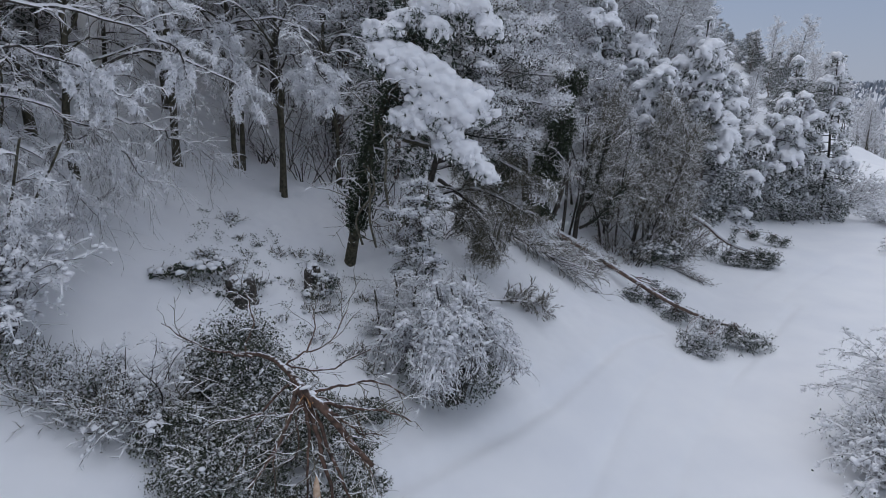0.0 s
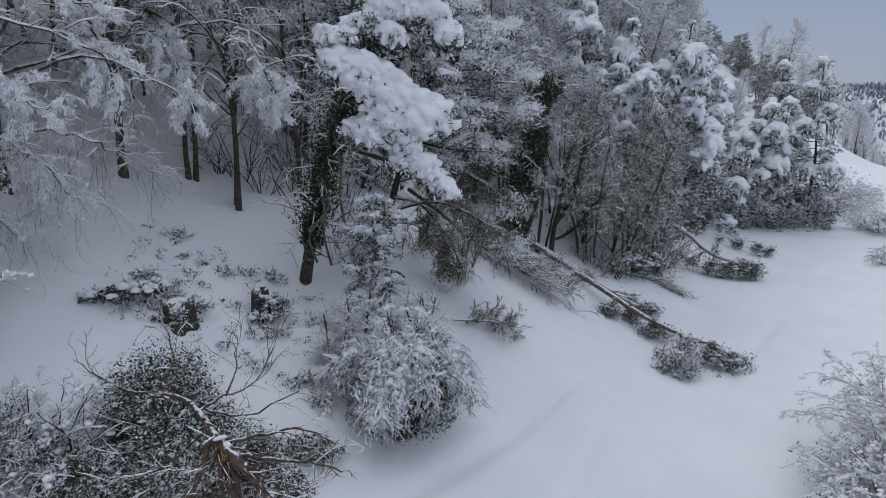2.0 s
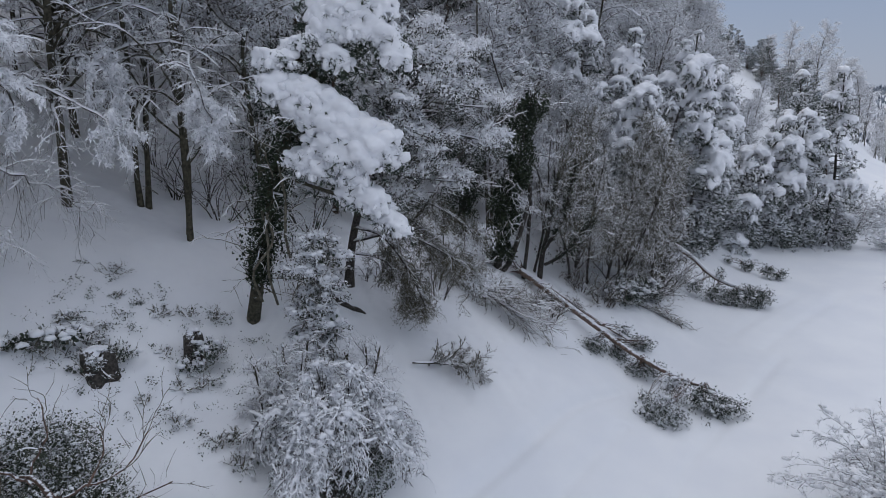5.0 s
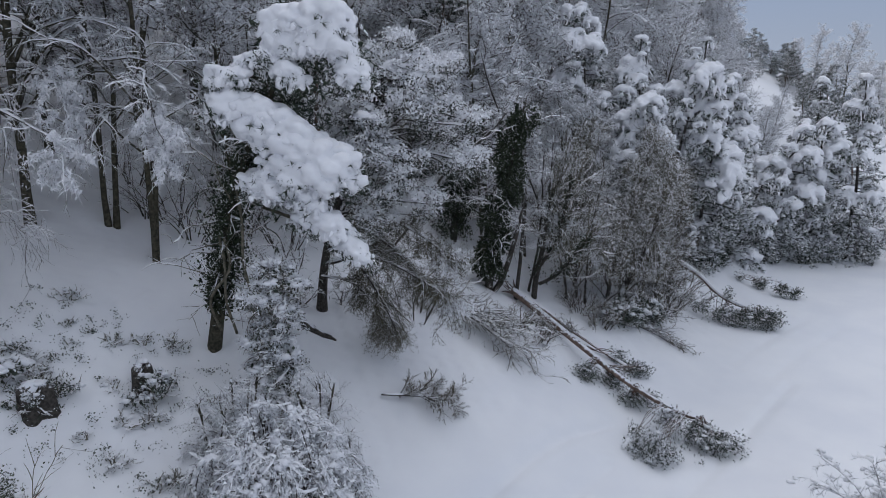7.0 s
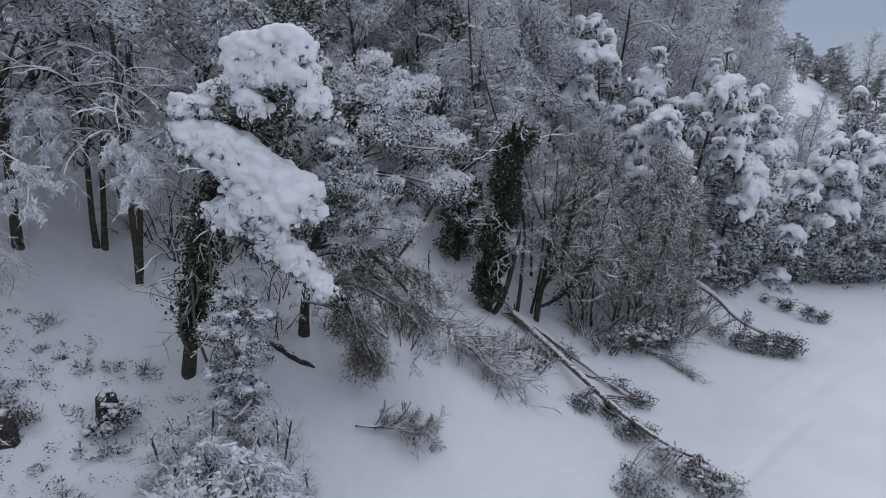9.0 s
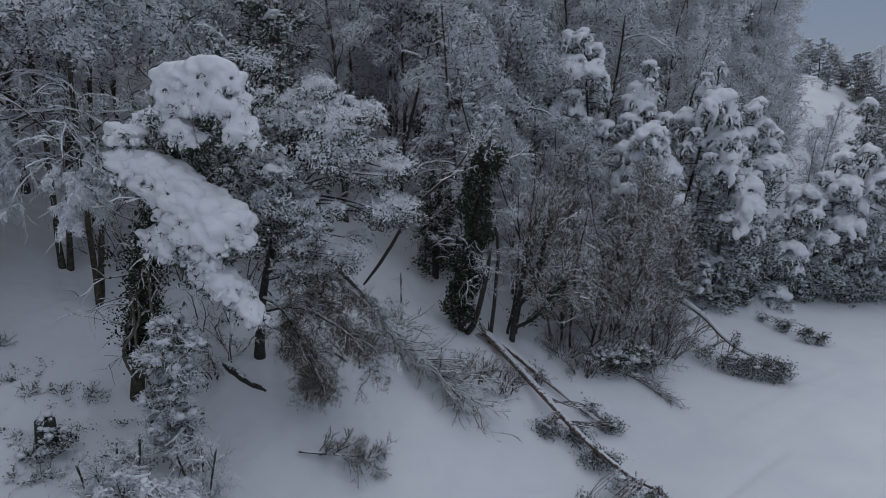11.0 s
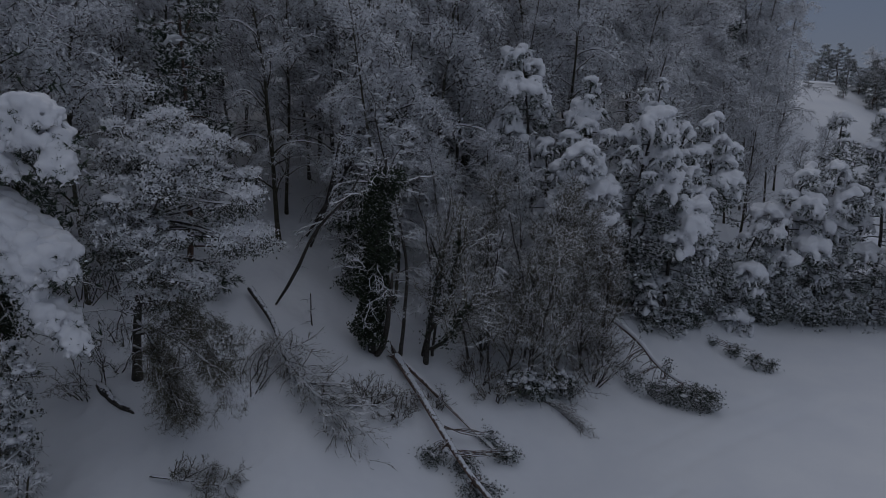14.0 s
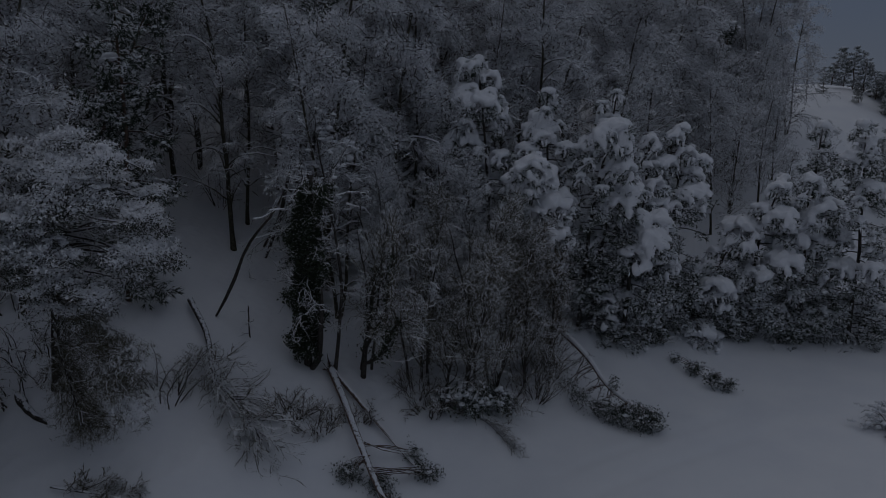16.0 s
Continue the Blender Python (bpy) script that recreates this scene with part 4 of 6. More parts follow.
def broken_tree():
    rng = np.random.default_rng(61)
    o = np.array([-2.8, 12.9, 1.0])
    ob = thing("broken_tree", o, "snapped tree with splintered orange wood and bare limbs", "tree")
    fresh, fine, white = Geo(), Geo(), Geo()
    J = np.array([-2.82, 12.9, 4.55])
    limbs = [[(-5.0, 15.0, 4.6), (-3.9, 14.0, 4.95), J, (-2.3, 12.65, 4.1), (-1.45, 12.35, 3.2)], [(-3.2, 13.2, 4.75), (-2.7, 12.7, 4.0), (-2.35, 12.3, 3.0), (-2.1, 12.0, 2.2)],
             [(-3.1, 13.1, 4.7), (-3.2, 12.6, 4.0), (-3.6, 12.2, 3.3), (-3.9, 12.0, 2.9)], [(-3.0, 13.0, 4.6), (-2.75, 12.5, 3.8), (-2.75, 12.1, 2.6)], [(-2.9, 13.0, 4.6), (-2.45, 12.6, 3.7), (-1.95, 12.2, 2.7), (-1.6, 12.0, 2.3)],
             [J, (-2.1, 13.2, 4.6), (-1.5, 13.5, 4.55), (-0.8, 13.6, 4.2)], [(-2.6, 12.8, 4.4), (-1.9, 13.1, 4.1), (-1.2, 13.2, 4.05), (-0.7, 13.6, 3.6)], [(-2.5, 12.8, 4.3), (-1.8, 12.8, 3.75), (-1.3, 12.9, 3.6)],
             [(-3.5, 13.6, 4.9), (-3.0, 14.0, 5.1), (-2.5, 14.3, 5.3), (-2.2, 14.7, 5.9)], [(-3.0, 13.9, 5.1), (-2.9, 14.2, 5.6), (-3.0, 14.4, 6.1)], [(-4.4, 14.4, 4.8), (-5.2, 14.8, 4.75), (-6.1, 15.2, 4.9), (-6.9, 15.4, 5.3)],
             [(-3.9, 14.0, 4.9), (-3.4, 13.9, 4.75), (-2.6, 13.9, 4.7), (-1.6, 14.1, 5.1)], [(-3.3, 13.3, 4.6), (-3.9, 12.9, 4.1), (-4.6, 12.8, 4.0)], [(-4.7, 14.7, 4.7), (-4.6, 15.2, 5.4), (-4.75, 15.4, 6.1)], [(-2.2, 12.6, 4.0), (-1.8, 12.8, 3.3), (-1.5, 12.9, 2.6)]]
    girth = [0.105, 0.07, 0.055, 0.05, 0.05, 0.04, 0.045, 0.035, 0.03, 0.022, 0.035, 0.035, 0.035, 0.025, 0.03]
    for _ in range(6):
        a = rng.random() * 6.283
        e = np.array([np.cos(a), np.sin(a) * 0.7 - 0.3, 0])
        limbs.append([J + e * 0.15 - [0, 0, 0.1], J + e * 0.5 + rng.normal(size=3) * 0.2 - [0, 0, 0.35], J + e * 0.9 + rng.normal(size=3) * 0.3 - [0, 0, 0.9], J + e * (1.3 + 0.5 * rng.random()) - [0, 0, 1.3 + 0.6 * rng.random()]])
        girth.append(0.014 + 0.016 * rng.random())
    P, R = [], []
    for path, r in zip(limbs, girth):
        q = stem_path(path, 12) - o + rng.normal(size=(12, 3)) * 0.02
        P.append(q)
        R.append(r * np.interp(np.arange(12), [0, 5, 7, 11], [0.28, 0.8, 1.0, 0.45]) if r > 0.1 else np.linspace(r, r * 0.35, 12))
        g = Geo()
        tubes(g, q[None], R[-1][None], 7)
        part("limb" if r < 0.08 else "stem", g, RED_BARK if r > 0.03 else PINE_BARK, ob)
        ridges(white, q[None], R[-1][None] * 0.45, 0.014, rng, 0.55)
    P, R = np.array(P), np.array(R)
    # splinters of fresh wood at the break
    sp = rng.normal(size=(8, 3)) * [0.5, 0.4, 0.4] + [0.3, -0.4, -0.4]
    S, SR = grow(np.repeat((J - o)[None], 8, 0) + rng.normal(size=(8, 3)) * 0.08, sp, 0.18 + 0.25 * rng.random(8), np.full(8, 0.03), np.full(8, 0.006), 4, 0.05, 0, rng)
    tubes(fresh, S, SR, 4)
    tubes(fresh, (stem_path([J + [0.18, -0.1, -0.12], J + [0.3, -0.18, -0.24], J + [0.4, -0.22, -0.36]], 6) - o)[None], np.array([[0.06, 0.075, 0.07, 0.06, 0.05, 0.02]]), 7)
    p, w, g, s = sprout(P, R, 6, 0.35, 1.0, 42, rng, 0.05)
    F, FR = grow(p, w, 0.4 + 0.7 * rng.random(len(p)), np.minimum(g * 0.6, 0.02), np.full(len(p), 0.007), 6, 0.2, 0.04, rng)
    tubes(fine, F, FR, 4)
    ridges(white, F, FR * 0.8, 0.010, rng, 0.5)
    p, w, g, s = sprout(F, FR, 3, 0.35, 1.0, 42, rng)
    F2, FR2 = grow(p, w, 0.2 + 0.4 * rng.random(len(p)), np.full(len(p), 0.009), np.full(len(p), 0.004), 4, 0.2, 0.0, rng)
    tubes(fine, F2, FR2, 3)
    ridges(white, F2, FR2, 0.012, rng, 0.5)
    lumps(white, [J - o + [-0.05, 0.05, 0.1], J - o + [0.12, -0.05, 0.02]], [[0.12, 0.08, 0.05], [0.12, 0.07, 0.05]], 2, rng)
    part("splinter_wood", fresh, SPLIT_WOOD, ob, "fresh orange split wood")
    part("twig_spray", fine, DARK_TWIG, ob, "bare dark twigs")
    part("snow_cover", white, SNOW, ob)
    st = thing("broken_stub", (-2.42, 11.5, 1.0), "snapped stub with a pale fresh break", "tree stump")
    g, f = Geo(), Geo()
    tubes(g, stem_path([(0, 0, -0.5), (0.02, 0, 1.0), (0.0, 0, 2.05)], 8)[None], np.linspace(0.11, 0.07, 8)[None], 8)
    tubes(f, stem_path([(0, 0, 2.0), (0.0, 0, 2.3), (0.0, 0.02, 2.45)], 5)[None], np.array([[0.072, 0.07, 0.055, 0.03, 0.008]]), 7)
    part("stem", g, PINE_BARK, st)
    part("break_face", f, PALE_WOOD, st, "pale split wood")


broken_tree()

# ---- left foreground ----
shrub((-11.3, 15.7, place(-11.3, 15.7)), 3.0, 0.6, 71, "tall shrub thickly coated with snow on the bank", stems=50, sub=8, twigs=6, droop=0.24, snow=0.08, clumps=1500, clump_size=0.06, subl=0.9)
hanging_tree((-11.6, 16.9, place(-11.6, 16.9)), 4.6, 0.05, 73, "small tree bowed under thick snow on the bank", limbs=9, stems=5, lo=0.2, reach=0.42, heavy=0.75, sub=8, twigs=6, flakes=16, snow=2.0, droop=0.3, name="snowy_tree", group="")


# ---- stumps with brambles ----
def stump(at, r, h, seed, label):
    rng = np.random.default_rng(seed)
    ob = thing("tree_stump", at, label, "tree stump", "stumps on the bank")
    g, w = Geo(), Geo()
    k, n = 20, 8
    ang = np.arange(k) * 2 * np.pi / k
    flute = 1 + 0.16 * np.sin(ang * 3 + seed) + 0.10 * np.sin(ang * 5 + 1.0) + 0.05 * rng.normal(size=k)
    rings = []
    for i in range(n):
        f = i / (n - 1)
        rr = r * (1.0 + 0.9 * (1 - f) ** 3) * (flute if i < n - 1 else flute * 0.55)
        top = h * f + (0.16 * np.sin(ang * 2 + 1) + 0.07 * rng.normal(size=k)) * f - 0.75 * (1 - f)
        rings.append(np.stack([rr * np.cos(ang), rr * np.sin(ang), top - (0.08 if i == n - 1 else 0)], -1))
    c, d = np.arange(k), (np.arange(k) + 1) % k
    q = np.concatenate([np.stack([i * k + c, i * k + d, (i + 1) * k + d, (i + 1) * k + c], -1) for i in range(n - 1)])
    last = (n - 1) * k
    g.add(np.array(rings), q, np.stack([np.full(k - 2, last), last + np.arange(1, k - 1), last + np.arange(2, k)], -1))
    lumps(w, [[-r * 0.2, r * 0.35, h + 0.02], [r * 0.3, r * 0.4, h + 0.03]], [[r * 0.6, r * 0.4, 0.08], [r * 0.45, r * 0.35, 0.08]], 2, rng)
    part("stem", g, BARK, ob, "dark weathered wood")
    part("snow_cap", w, SNOW, ob)


stump((-6.5, 20.35, place(-6.5, 20.35)), 0.42, 0.6, 81, "dark weathered tree stump among brambles in snow")
stump((-4.55, 22.1, place(-4.55, 22.1)), 0.25, 0.8, 82, "tall ivy-grown tree stump with a snow cap")
leaf_mass("bramble", (-6.9, 20.4, place(-6.9, 20.4)), "low dark bramble leaves round the stump", "bramble", [(0.35, -0.3, 0.05, 0.6, 0.3, 0.35), (0.5, 0.5, 0.1, 0.7, 0.35, 0.4), (-1.2, 0.2, 0.05, 1.2, 0.5, 0.4), (-0.4, 0.7, 0.05, 0.9, 0.5, 0.4)], 83, HOLLY, 3200, 0.06, 60, 0.06, 90, frost=5, group="brambles", inside=0.1)
leaf_mass("bramble", (-4.1, 21.95, place(-4.1, 21.95)), "frosted bramble grown over the stump", "bramble", [(0.05, -0.1, 0.4, 0.55, 0.5, 0.6), (-0.4, -0.5, 0.1, 0.5, 0.4, 0.35)], 84, HOLLY, 3000, 0.065, 150, 0.07, 50, group="brambles", inside=0.08)


def bank_debris():
    """Dead leaves, bramble tips and bits of bark that show through the snow."""
    rng = np.random.default_rng(86)
    hubs = np.stack([-9.0 + 7.5 * rng.random(150), 19.0 + 5.2 * rng.random(150)], -1)
    pick = rng.integers(0, 150, 3400)
    xy = hubs[pick] + rng.normal(size=(3400, 2)) * 0.11 * (0.4 + 1.2 * rng.random(150))[pick][:, None]
    z = land(xy[:, 0], xy[:, 1]) + 0.10 + 0.09 * rng.random(3400)
    g = Geo()
    leaves(g, np.stack([xy[:, 0], xy[:, 1], z], -1), 0.06, rng, 0.2, 0.6)
    tagged(new("bank_debris", g.mesh("bank_debris", HOLLY, False)), "dark leaves and bramble tips showing through the snow", "leaf litter", kind="stuff")


bank_debris()
rng = np.random.default_rng(85)
for i in range(34):
    x, y = -8.5 + 6.5 * rng.random(), 19.3 + 5.0 * rng.random()
    if i > 26:
        x, y = -4.5 + 3.5 * rng.random(), 17.5 + 4.0 * rng.random()
    s = 0.14 + 0.26 * rng.random() ** 2
    leaf_mass("bramble", (x, y, place(x, y)), "small tuft of bramble sticking out of the snow", "bramble", [(0, 0, 0.03, s * 1.5, s, s * 0.8)], 500 + i, FROSTED_LEAF if i % 3 else HOLLY, 1700, 0.045, 90, 0.045, 150, group="brambles", inside=0.04)

# ---- the snow-dusted oak and its drooping skirts ----
def clumped_tree():
    """A broad tree of rounded frosted clumps, with long boughs that hang to the snow on one side."""
    rng = np.random.default_rng(101)
    o = np.array([-0.8, 28.1, place(-0.8, 28.1)])
    ob = thing("frosted_tree", o, "broad tree with rounded frosted clumps and hanging brown boughs", "tree")
    wood, dark, fine, white = Geo(), Geo(), Geo(), Geo()
    trunk = stem_path([(-0.9, 28.15, o[2] - 0.4), (-0.7, 28.1, 7.0), (-0.1, 27.8, 9.2), (0.9, 27.4, 11.6), (1.8, 27.0, 13.8)], 20) - o
    tubes(wood, trunk[None], np.linspace(0.18, 0.06, 20)[None] * np.interp(np.arange(20), [0, 2, 4], [1.5, 1.1, 1.0])[None], 10)
    C0, S0 = np.array([2.0, 27.2, 11.5]) - o, np.array([2.75, 2.2, 3.1])
    n = 94
    d = unit(rng.normal(size=(n, 3)) + [0.1, -0.35, 0.2])
    C = C0 + d * S0 * (0.45 + 0.65 * rng.random((n, 1)) ** 0.6)
    C = C[C[:, 2] > 8.3 - o[2] + 0.4 * rng.random(n)]
    n = len(C)
    big = 0.36 + 0.5 * rng.random(n) ** 1.5
    i = np.clip(np.argmin(np.linalg.norm(C[:, None] - trunk[None] - [0, 0, 1.2], axis=2), 1), 5, 18)
    mid = (trunk[i] + C) / 2 + rng.normal(size=(n, 3)) * 0.25 + [0, 0, 0.25]
    P = np.stack([stem_path([a, b, c - [0, 0, 0.1]], 8) for a, b, c in zip(trunk[i], mid, C)])
    tubes(wood, P, np.repeat(np.linspace(0.06, 0.015, 8)[None], n, 0), 5)
    ridges(white, P, np.repeat(np.linspace(0.05, 0.015, 8)[None], n, 0), 0.05, rng, 0.8)
    p, w, g, s = sprout(P, np.full((n, 8), 0.02), 6, 0.3, 1.0, 45, rng, 0.05)
    Q, QR = grow(p, w, 0.4 + 0.5 * rng.random(len(p)), np.full(len(p), 0.014), np.full(len(p), 0.006), 5, 0.25, 0.05, rng)
    tubes(fine, Q, QR, 3)
    ridges(white, Q, QR, 0.035, rng, 0.8)
    for c, L, way in zip(C, big, d):
        shape = np.array([L * 1.15, L * 1.15, L * 0.72])
        hubs = unit(rng.normal(size=(26, 3)) + [0, 0, 0.25]) * (0.55 + 0.5 * rng.random((26, 1)))
        pick = rng.integers(0, 26, int(1250 * L))
        q = c + (hubs[pick] + rng.normal(size=(len(pick), 3)) * 0.16) * shape
        high = hubs[pick, 2] + 0.35 * rng.normal(size=len(pick)) > 0.0
        sprays(white, q[high], rng.normal(size=(high.sum(), 3)) * 0.8 + hubs[pick][high] * 0.8 + [0, 0, -0.2], 0.12, 0.062, 0.5, rng, False)
        low = ~high
        leaves(dark, q[low] - [0, 0, 0.06], 0.085, rng, 0.2, 0.5)
        k = int(60 * L)
        sprays(fine, c + rng.normal(size=(k, 3)) * shape * 0.4, unit(rng.normal(size=(k, 3))) - [0, 0, 0.3], 0.34, 0.014, 0.3, rng)
        if rng.random() < 0.16 and way[2] > -0.1:
            lumps(white, c + unit(rng.normal(size=(7, 3)) + [0, 0, 0.8]) * shape * 0.75, L * (0.24 + 0.2 * rng.random((7, 1))) * np.array([[1.2, 1.1, 0.7]]), 2, rng, 0.25)
    part("trunk", wood, BARK, ob, "dark trunk and limbs")
    part("foliage", dark, FROST_NEEDLE, ob, "dark leaves within the clumps", smooth=False)
    part("twig_spray", fine, DARK_TWIG, ob)
    part("snow_cover", white, SNOW, ob, "frosted clumps of snow on the twigs")
    # hanging boughs with fine brown-green spray
    boughs = [([(-0.8, 28.1, 7.0), (1.2, 27.2, 7.5), (3.0, 26.8, 6.8), (4.2, 26.6, 5.9)], 0.075, 1.0), ([(-0.7, 28.1, 7.6), (0.6, 27.1, 7.4), (1.6, 26.6, 6.2), (2.2, 26.4, 5.0)], 0.055, 1.0),
              ([(-0.4, 27.9, 8.5), (1.4, 27.3, 8.9), (3.0, 27.0, 8.3), (4.1, 26.9, 7.4)], 0.06, 0.8), ([(-0.8, 28.0, 6.6), (0.5, 27.4, 6.5), (1.4, 27.2, 5.6), (1.9, 27.0, 4.8)], 0.04, 0.8), ([(-0.5, 28.0, 8.2), (0.8, 27.8, 8.4), (2.2, 27.8, 7.4), (3.1, 27.7, 6.2)], 0.05, 0.8)]
    for path, r, rich in boughs:
        limb, spray, snow, leaf = Geo(), Geo(), Geo(), Geo()
        B = (stem_path(path, 12) - o)[None]
        BR = np.linspace(r, r * 0.25, 12)[None]
        tubes(limb, B, BR, 6)
        ridges(snow, B, BR, 0.05, rng, 1.0)
        p, w, g, s = sprout(B, BR, 36, 0.2, 1.0, 58, rng, -0.1)
        Q, QR = grow(p, w, (0.5 + 0.9 * rng.random(len(p))) * rich, np.full(len(p), 0.012), np.full(len(p), 0.007), 8, 0.16, 0.3, rng)
        tubes(limb, Q, QR, 4)
        ridges(snow, Q, QR, 0.025, rng, 0.6)
        p, w, g, s = sprout(Q, QR, 10, 0.15, 1.0, 60, rng, 0.0)
        T, TR = grow(p, w, 0.25 + 0.3 * rng.random(len(p)), np.full(len(p), 0.008), np.full(len(p), 0.004), 4, 0.2, 0.3, rng)
        tubes(spray, T, TR, 3)
        ridges(snow, T, TR, 0.015, rng, 0.35)
        q = np.repeat(T[:, 1:].reshape(-1, 3), 8, 0)
        q = q + rng.normal(size=q.shape) * 0.05
        sprays(leaf, q, rng.normal(size=q.shape) * 0.9 + [0, 0, -0.2], 0.12, 0.012, 0.4, rng, False)
        bough = part("bough", limb, BARK, ob)
        part("twig_spray", spray, DARK_TWIG, bough)
        part("foliage", leaf, DEAD_LEAF, bough, "fine brown-green spray", smooth=False)
        if path[-1][0] > 4:
            tip = B[0, -1] + rng.normal(size=(700, 3)) * [0.28, 0.25, 0.26]
            sprays(snow, tip, rng.normal(size=tip.shape) * 0.5 + [0, 0, -0.6], 0.12, 0.045, 0.6, rng)
        part("snow_cover", snow, SNOW, bough)


clumped_tree()
for i, (x, y, h) in enumerate(((-1.9, 27.0, 1.6), (2.4, 30.2, 2.6))):
    shrub((x, y, place(x, y)), h, 0.7, 104 + i, "dark bare shrub with thin twigs in the shade of the trees", stems=16, sub=6, twigs=5, droop=0.22, snow=0.02, twig_mat=DARK_TWIG, group="dark shrubs under the trees")


def fallen_crown(path, r, seed, label, name, fan=14, spread=35, length=2.4, snow=0.04, sub=6, twigs=5, lo=0.45, bark=None, group="", twig_mat=None, drop=0.05, rise=0.05, bold=1.0):
    """A fallen stem whose crown lies spread on the snow."""
    rng = np.random.default_rng(seed)
    o = np.array(path[0], float)
    ob = thing(name, o, label, "fallen branch", group)
    wood, fine, white = Geo(), Geo(), Geo()
    P = (stem_path(path, 14) - o)[None]
    R = np.linspace(r, r * 0.25, 14)[None]
    tubes(wood, P, R, 8)
    ridges(white, P, R, snow * 1.5, rng, 1.0)
    p, w, g, s = sprout(P, R, fan, lo, 1.0, spread, rng, 0.0)
    w[:, 2] = w[:, 2] * 0.4 + rise
    L = length * (0.5 + 0.7 * rng.random(len(p)))
    A, AR = grow(p, w, L, np.minimum(g * 0.6, 0.035), np.full(len(p), 0.010), 7, 0.10, drop, rng)
    tubes(wood, A, AR, 5)
    ridges(white, A, AR, snow, rng)
    p, w, g, s = sprout(A, AR, sub, 0.2, 1.0, 32, rng)
    B, BR = grow(p, w, length * 0.34 * (0.5 + 0.8 * rng.random(len(p))), np.full(len(p), 0.012 * bold), np.full(len(p), 0.006 * bold), 5, 0.14, drop, rng)
    tubes(fine, B, BR, 3)
    ridges(white, B, BR, snow * 0.7, rng, 0.7)
    p, w, g, s = sprout(B, BR, twigs, 0.2, 1.0, 32, rng)
    C, CR = grow(p, w, length * 0.14 * (0.5 + 0.8 * rng.random(len(p))), np.full(len(p), 0.007 * bold), np.full(len(p), 0.004 * bold), 3, 0.14, drop, rng)
    tubes(fine, C, CR, 3)
    ridges(white, C, CR, snow * 0.5, rng, 0.5)
    part("stem", wood, bark or BARK, ob)
    part("twig_spray", fine, twig_mat or DARK_TWIG, ob)
    part("snow_cover", white, SNOW, ob)
    return ob


fallen_crown([(-0.2, 35.0, 7.3), (1.6, 33.8, 6.1), (3.1, 32.2, 5.0), (5.0, 31.4, 3.95), (6.3, 30.8, 3.05)], 0.15, 111, "fallen tree with a fan of thin snowed twigs on the bank", "fallen_tree", fan=60, spread=34, length=2.1, lo=0.3, snow=0.03, sub=7, twigs=4, bold=1.6, drop=0.01)
fallen_crown([(1.8, 25.3, 3.25), (2.8, 25.5, 3.15), (3.6, 25.8, 3.0), (4.1, 26.0, 2.8)], 0.05, 112, "broken branch lying on the snow", "fallen_branch", fan=32, spread=66, length=0.95, lo=0.15, group="broken branches", snow=0.014, rise=0.08, bold=1.4, sub=9, twigs=8, drop=0.0)
fallen_crown([(13.0, 38.2, 2.0), (13.9, 37.8, 1.65), (14.6, 37.3, 1.3)], 0.03, 113, "fan of thin broken twigs lying on the snow", "fallen_branch", fan=24, spread=8, length=1.3, lo=0.0, group="broken branches", snow=0.006, sub=4, twigs=3, bold=1.4, twig_mat=BROWN_TWIG)

# ---- the ivy column, its bare crown and the stems beside it ----


def ivy_column(at, path, H, seed, label, leaf_count=17000, width=0.58, wave=0.5, name="ivy_column", group=""):
    rng = np.random.default_rng(seed)
    ob = thing(name, at, label, "tree", group)
    wood, ivy, fine, white = Geo(), Geo(), Geo(), Geo()
    P = stem_path(path, 20)
    R = np.linspace(0.2, 0.07, 20)
    tubes(wood, P[None], R[None], 8)
    f = rng.random(leaf_count) * 16 + 2.2
    i = f.astype(int)
    a = rng.random(leaf_count) * 6.283
    bulge = width * (0.75 + wave * np.sin(f * 1.1 + a * 1.0) + wave * 0.6 * np.sin(f * 2.3 - a * 2))
    d = np.abs(bulge) * (0.5 + 0.6 * rng.random(leaf_count)) + 0.12
    c = P[i] + (P[i + 1] - P[i]) * (f - i)[:, None] + np.stack([np.cos(a) * d, np.sin(a) * d, rng.normal(size=leaf_count) * 0.15], -1)
    leaves(ivy, c, 0.10, rng, 0.25, 0.8)
    p, w, g, s = sprout(P[None], R[None], 34, 0.34, 0.98, 65, rng, 0.15)
    A, AR = grow(p, w, 1.0 + 1.5 * rng.random(len(p)), np.full(len(p), 0.022), np.full(len(p), 0.008), 7, 0.3, 0.08, rng)
    tubes(wood, A, AR, 4)
    ridges(white, A, AR, 0.035, rng, 0.7)
    p, w, g, s = sprout(A, AR, 6, 0.3, 1.0, 42, rng)
    B, BR = grow(p, w, 0.4 + 0.7 * rng.random(len(p)), np.full(len(p), 0.014), np.full(len(p), 0.007), 4, 0.3, 0.1, rng)
    tubes(fine, B, BR, 3)
    ridges(white, B, BR, 0.025, rng)
    p, w, g, s = sprout(B, BR, 8, 0.1, 1.0, 48, rng)
    pale = rng.random(len(p)) < 0.5
    sprays(fine, p[~pale], w[~pale], 0.3, 0.018, 0.2, rng)
    sprays(white, p[pale], w[pale], 0.25, 0.024, 0.3, rng)
    part("trunk", wood, BARK, ob)
    part("ivy", ivy, IVY, ob, "thick dark green ivy", smooth=False)
    part("twig_spray", fine, TWIG, ob)
    part("snow_cover", white, SNOW, ob)
    return ob


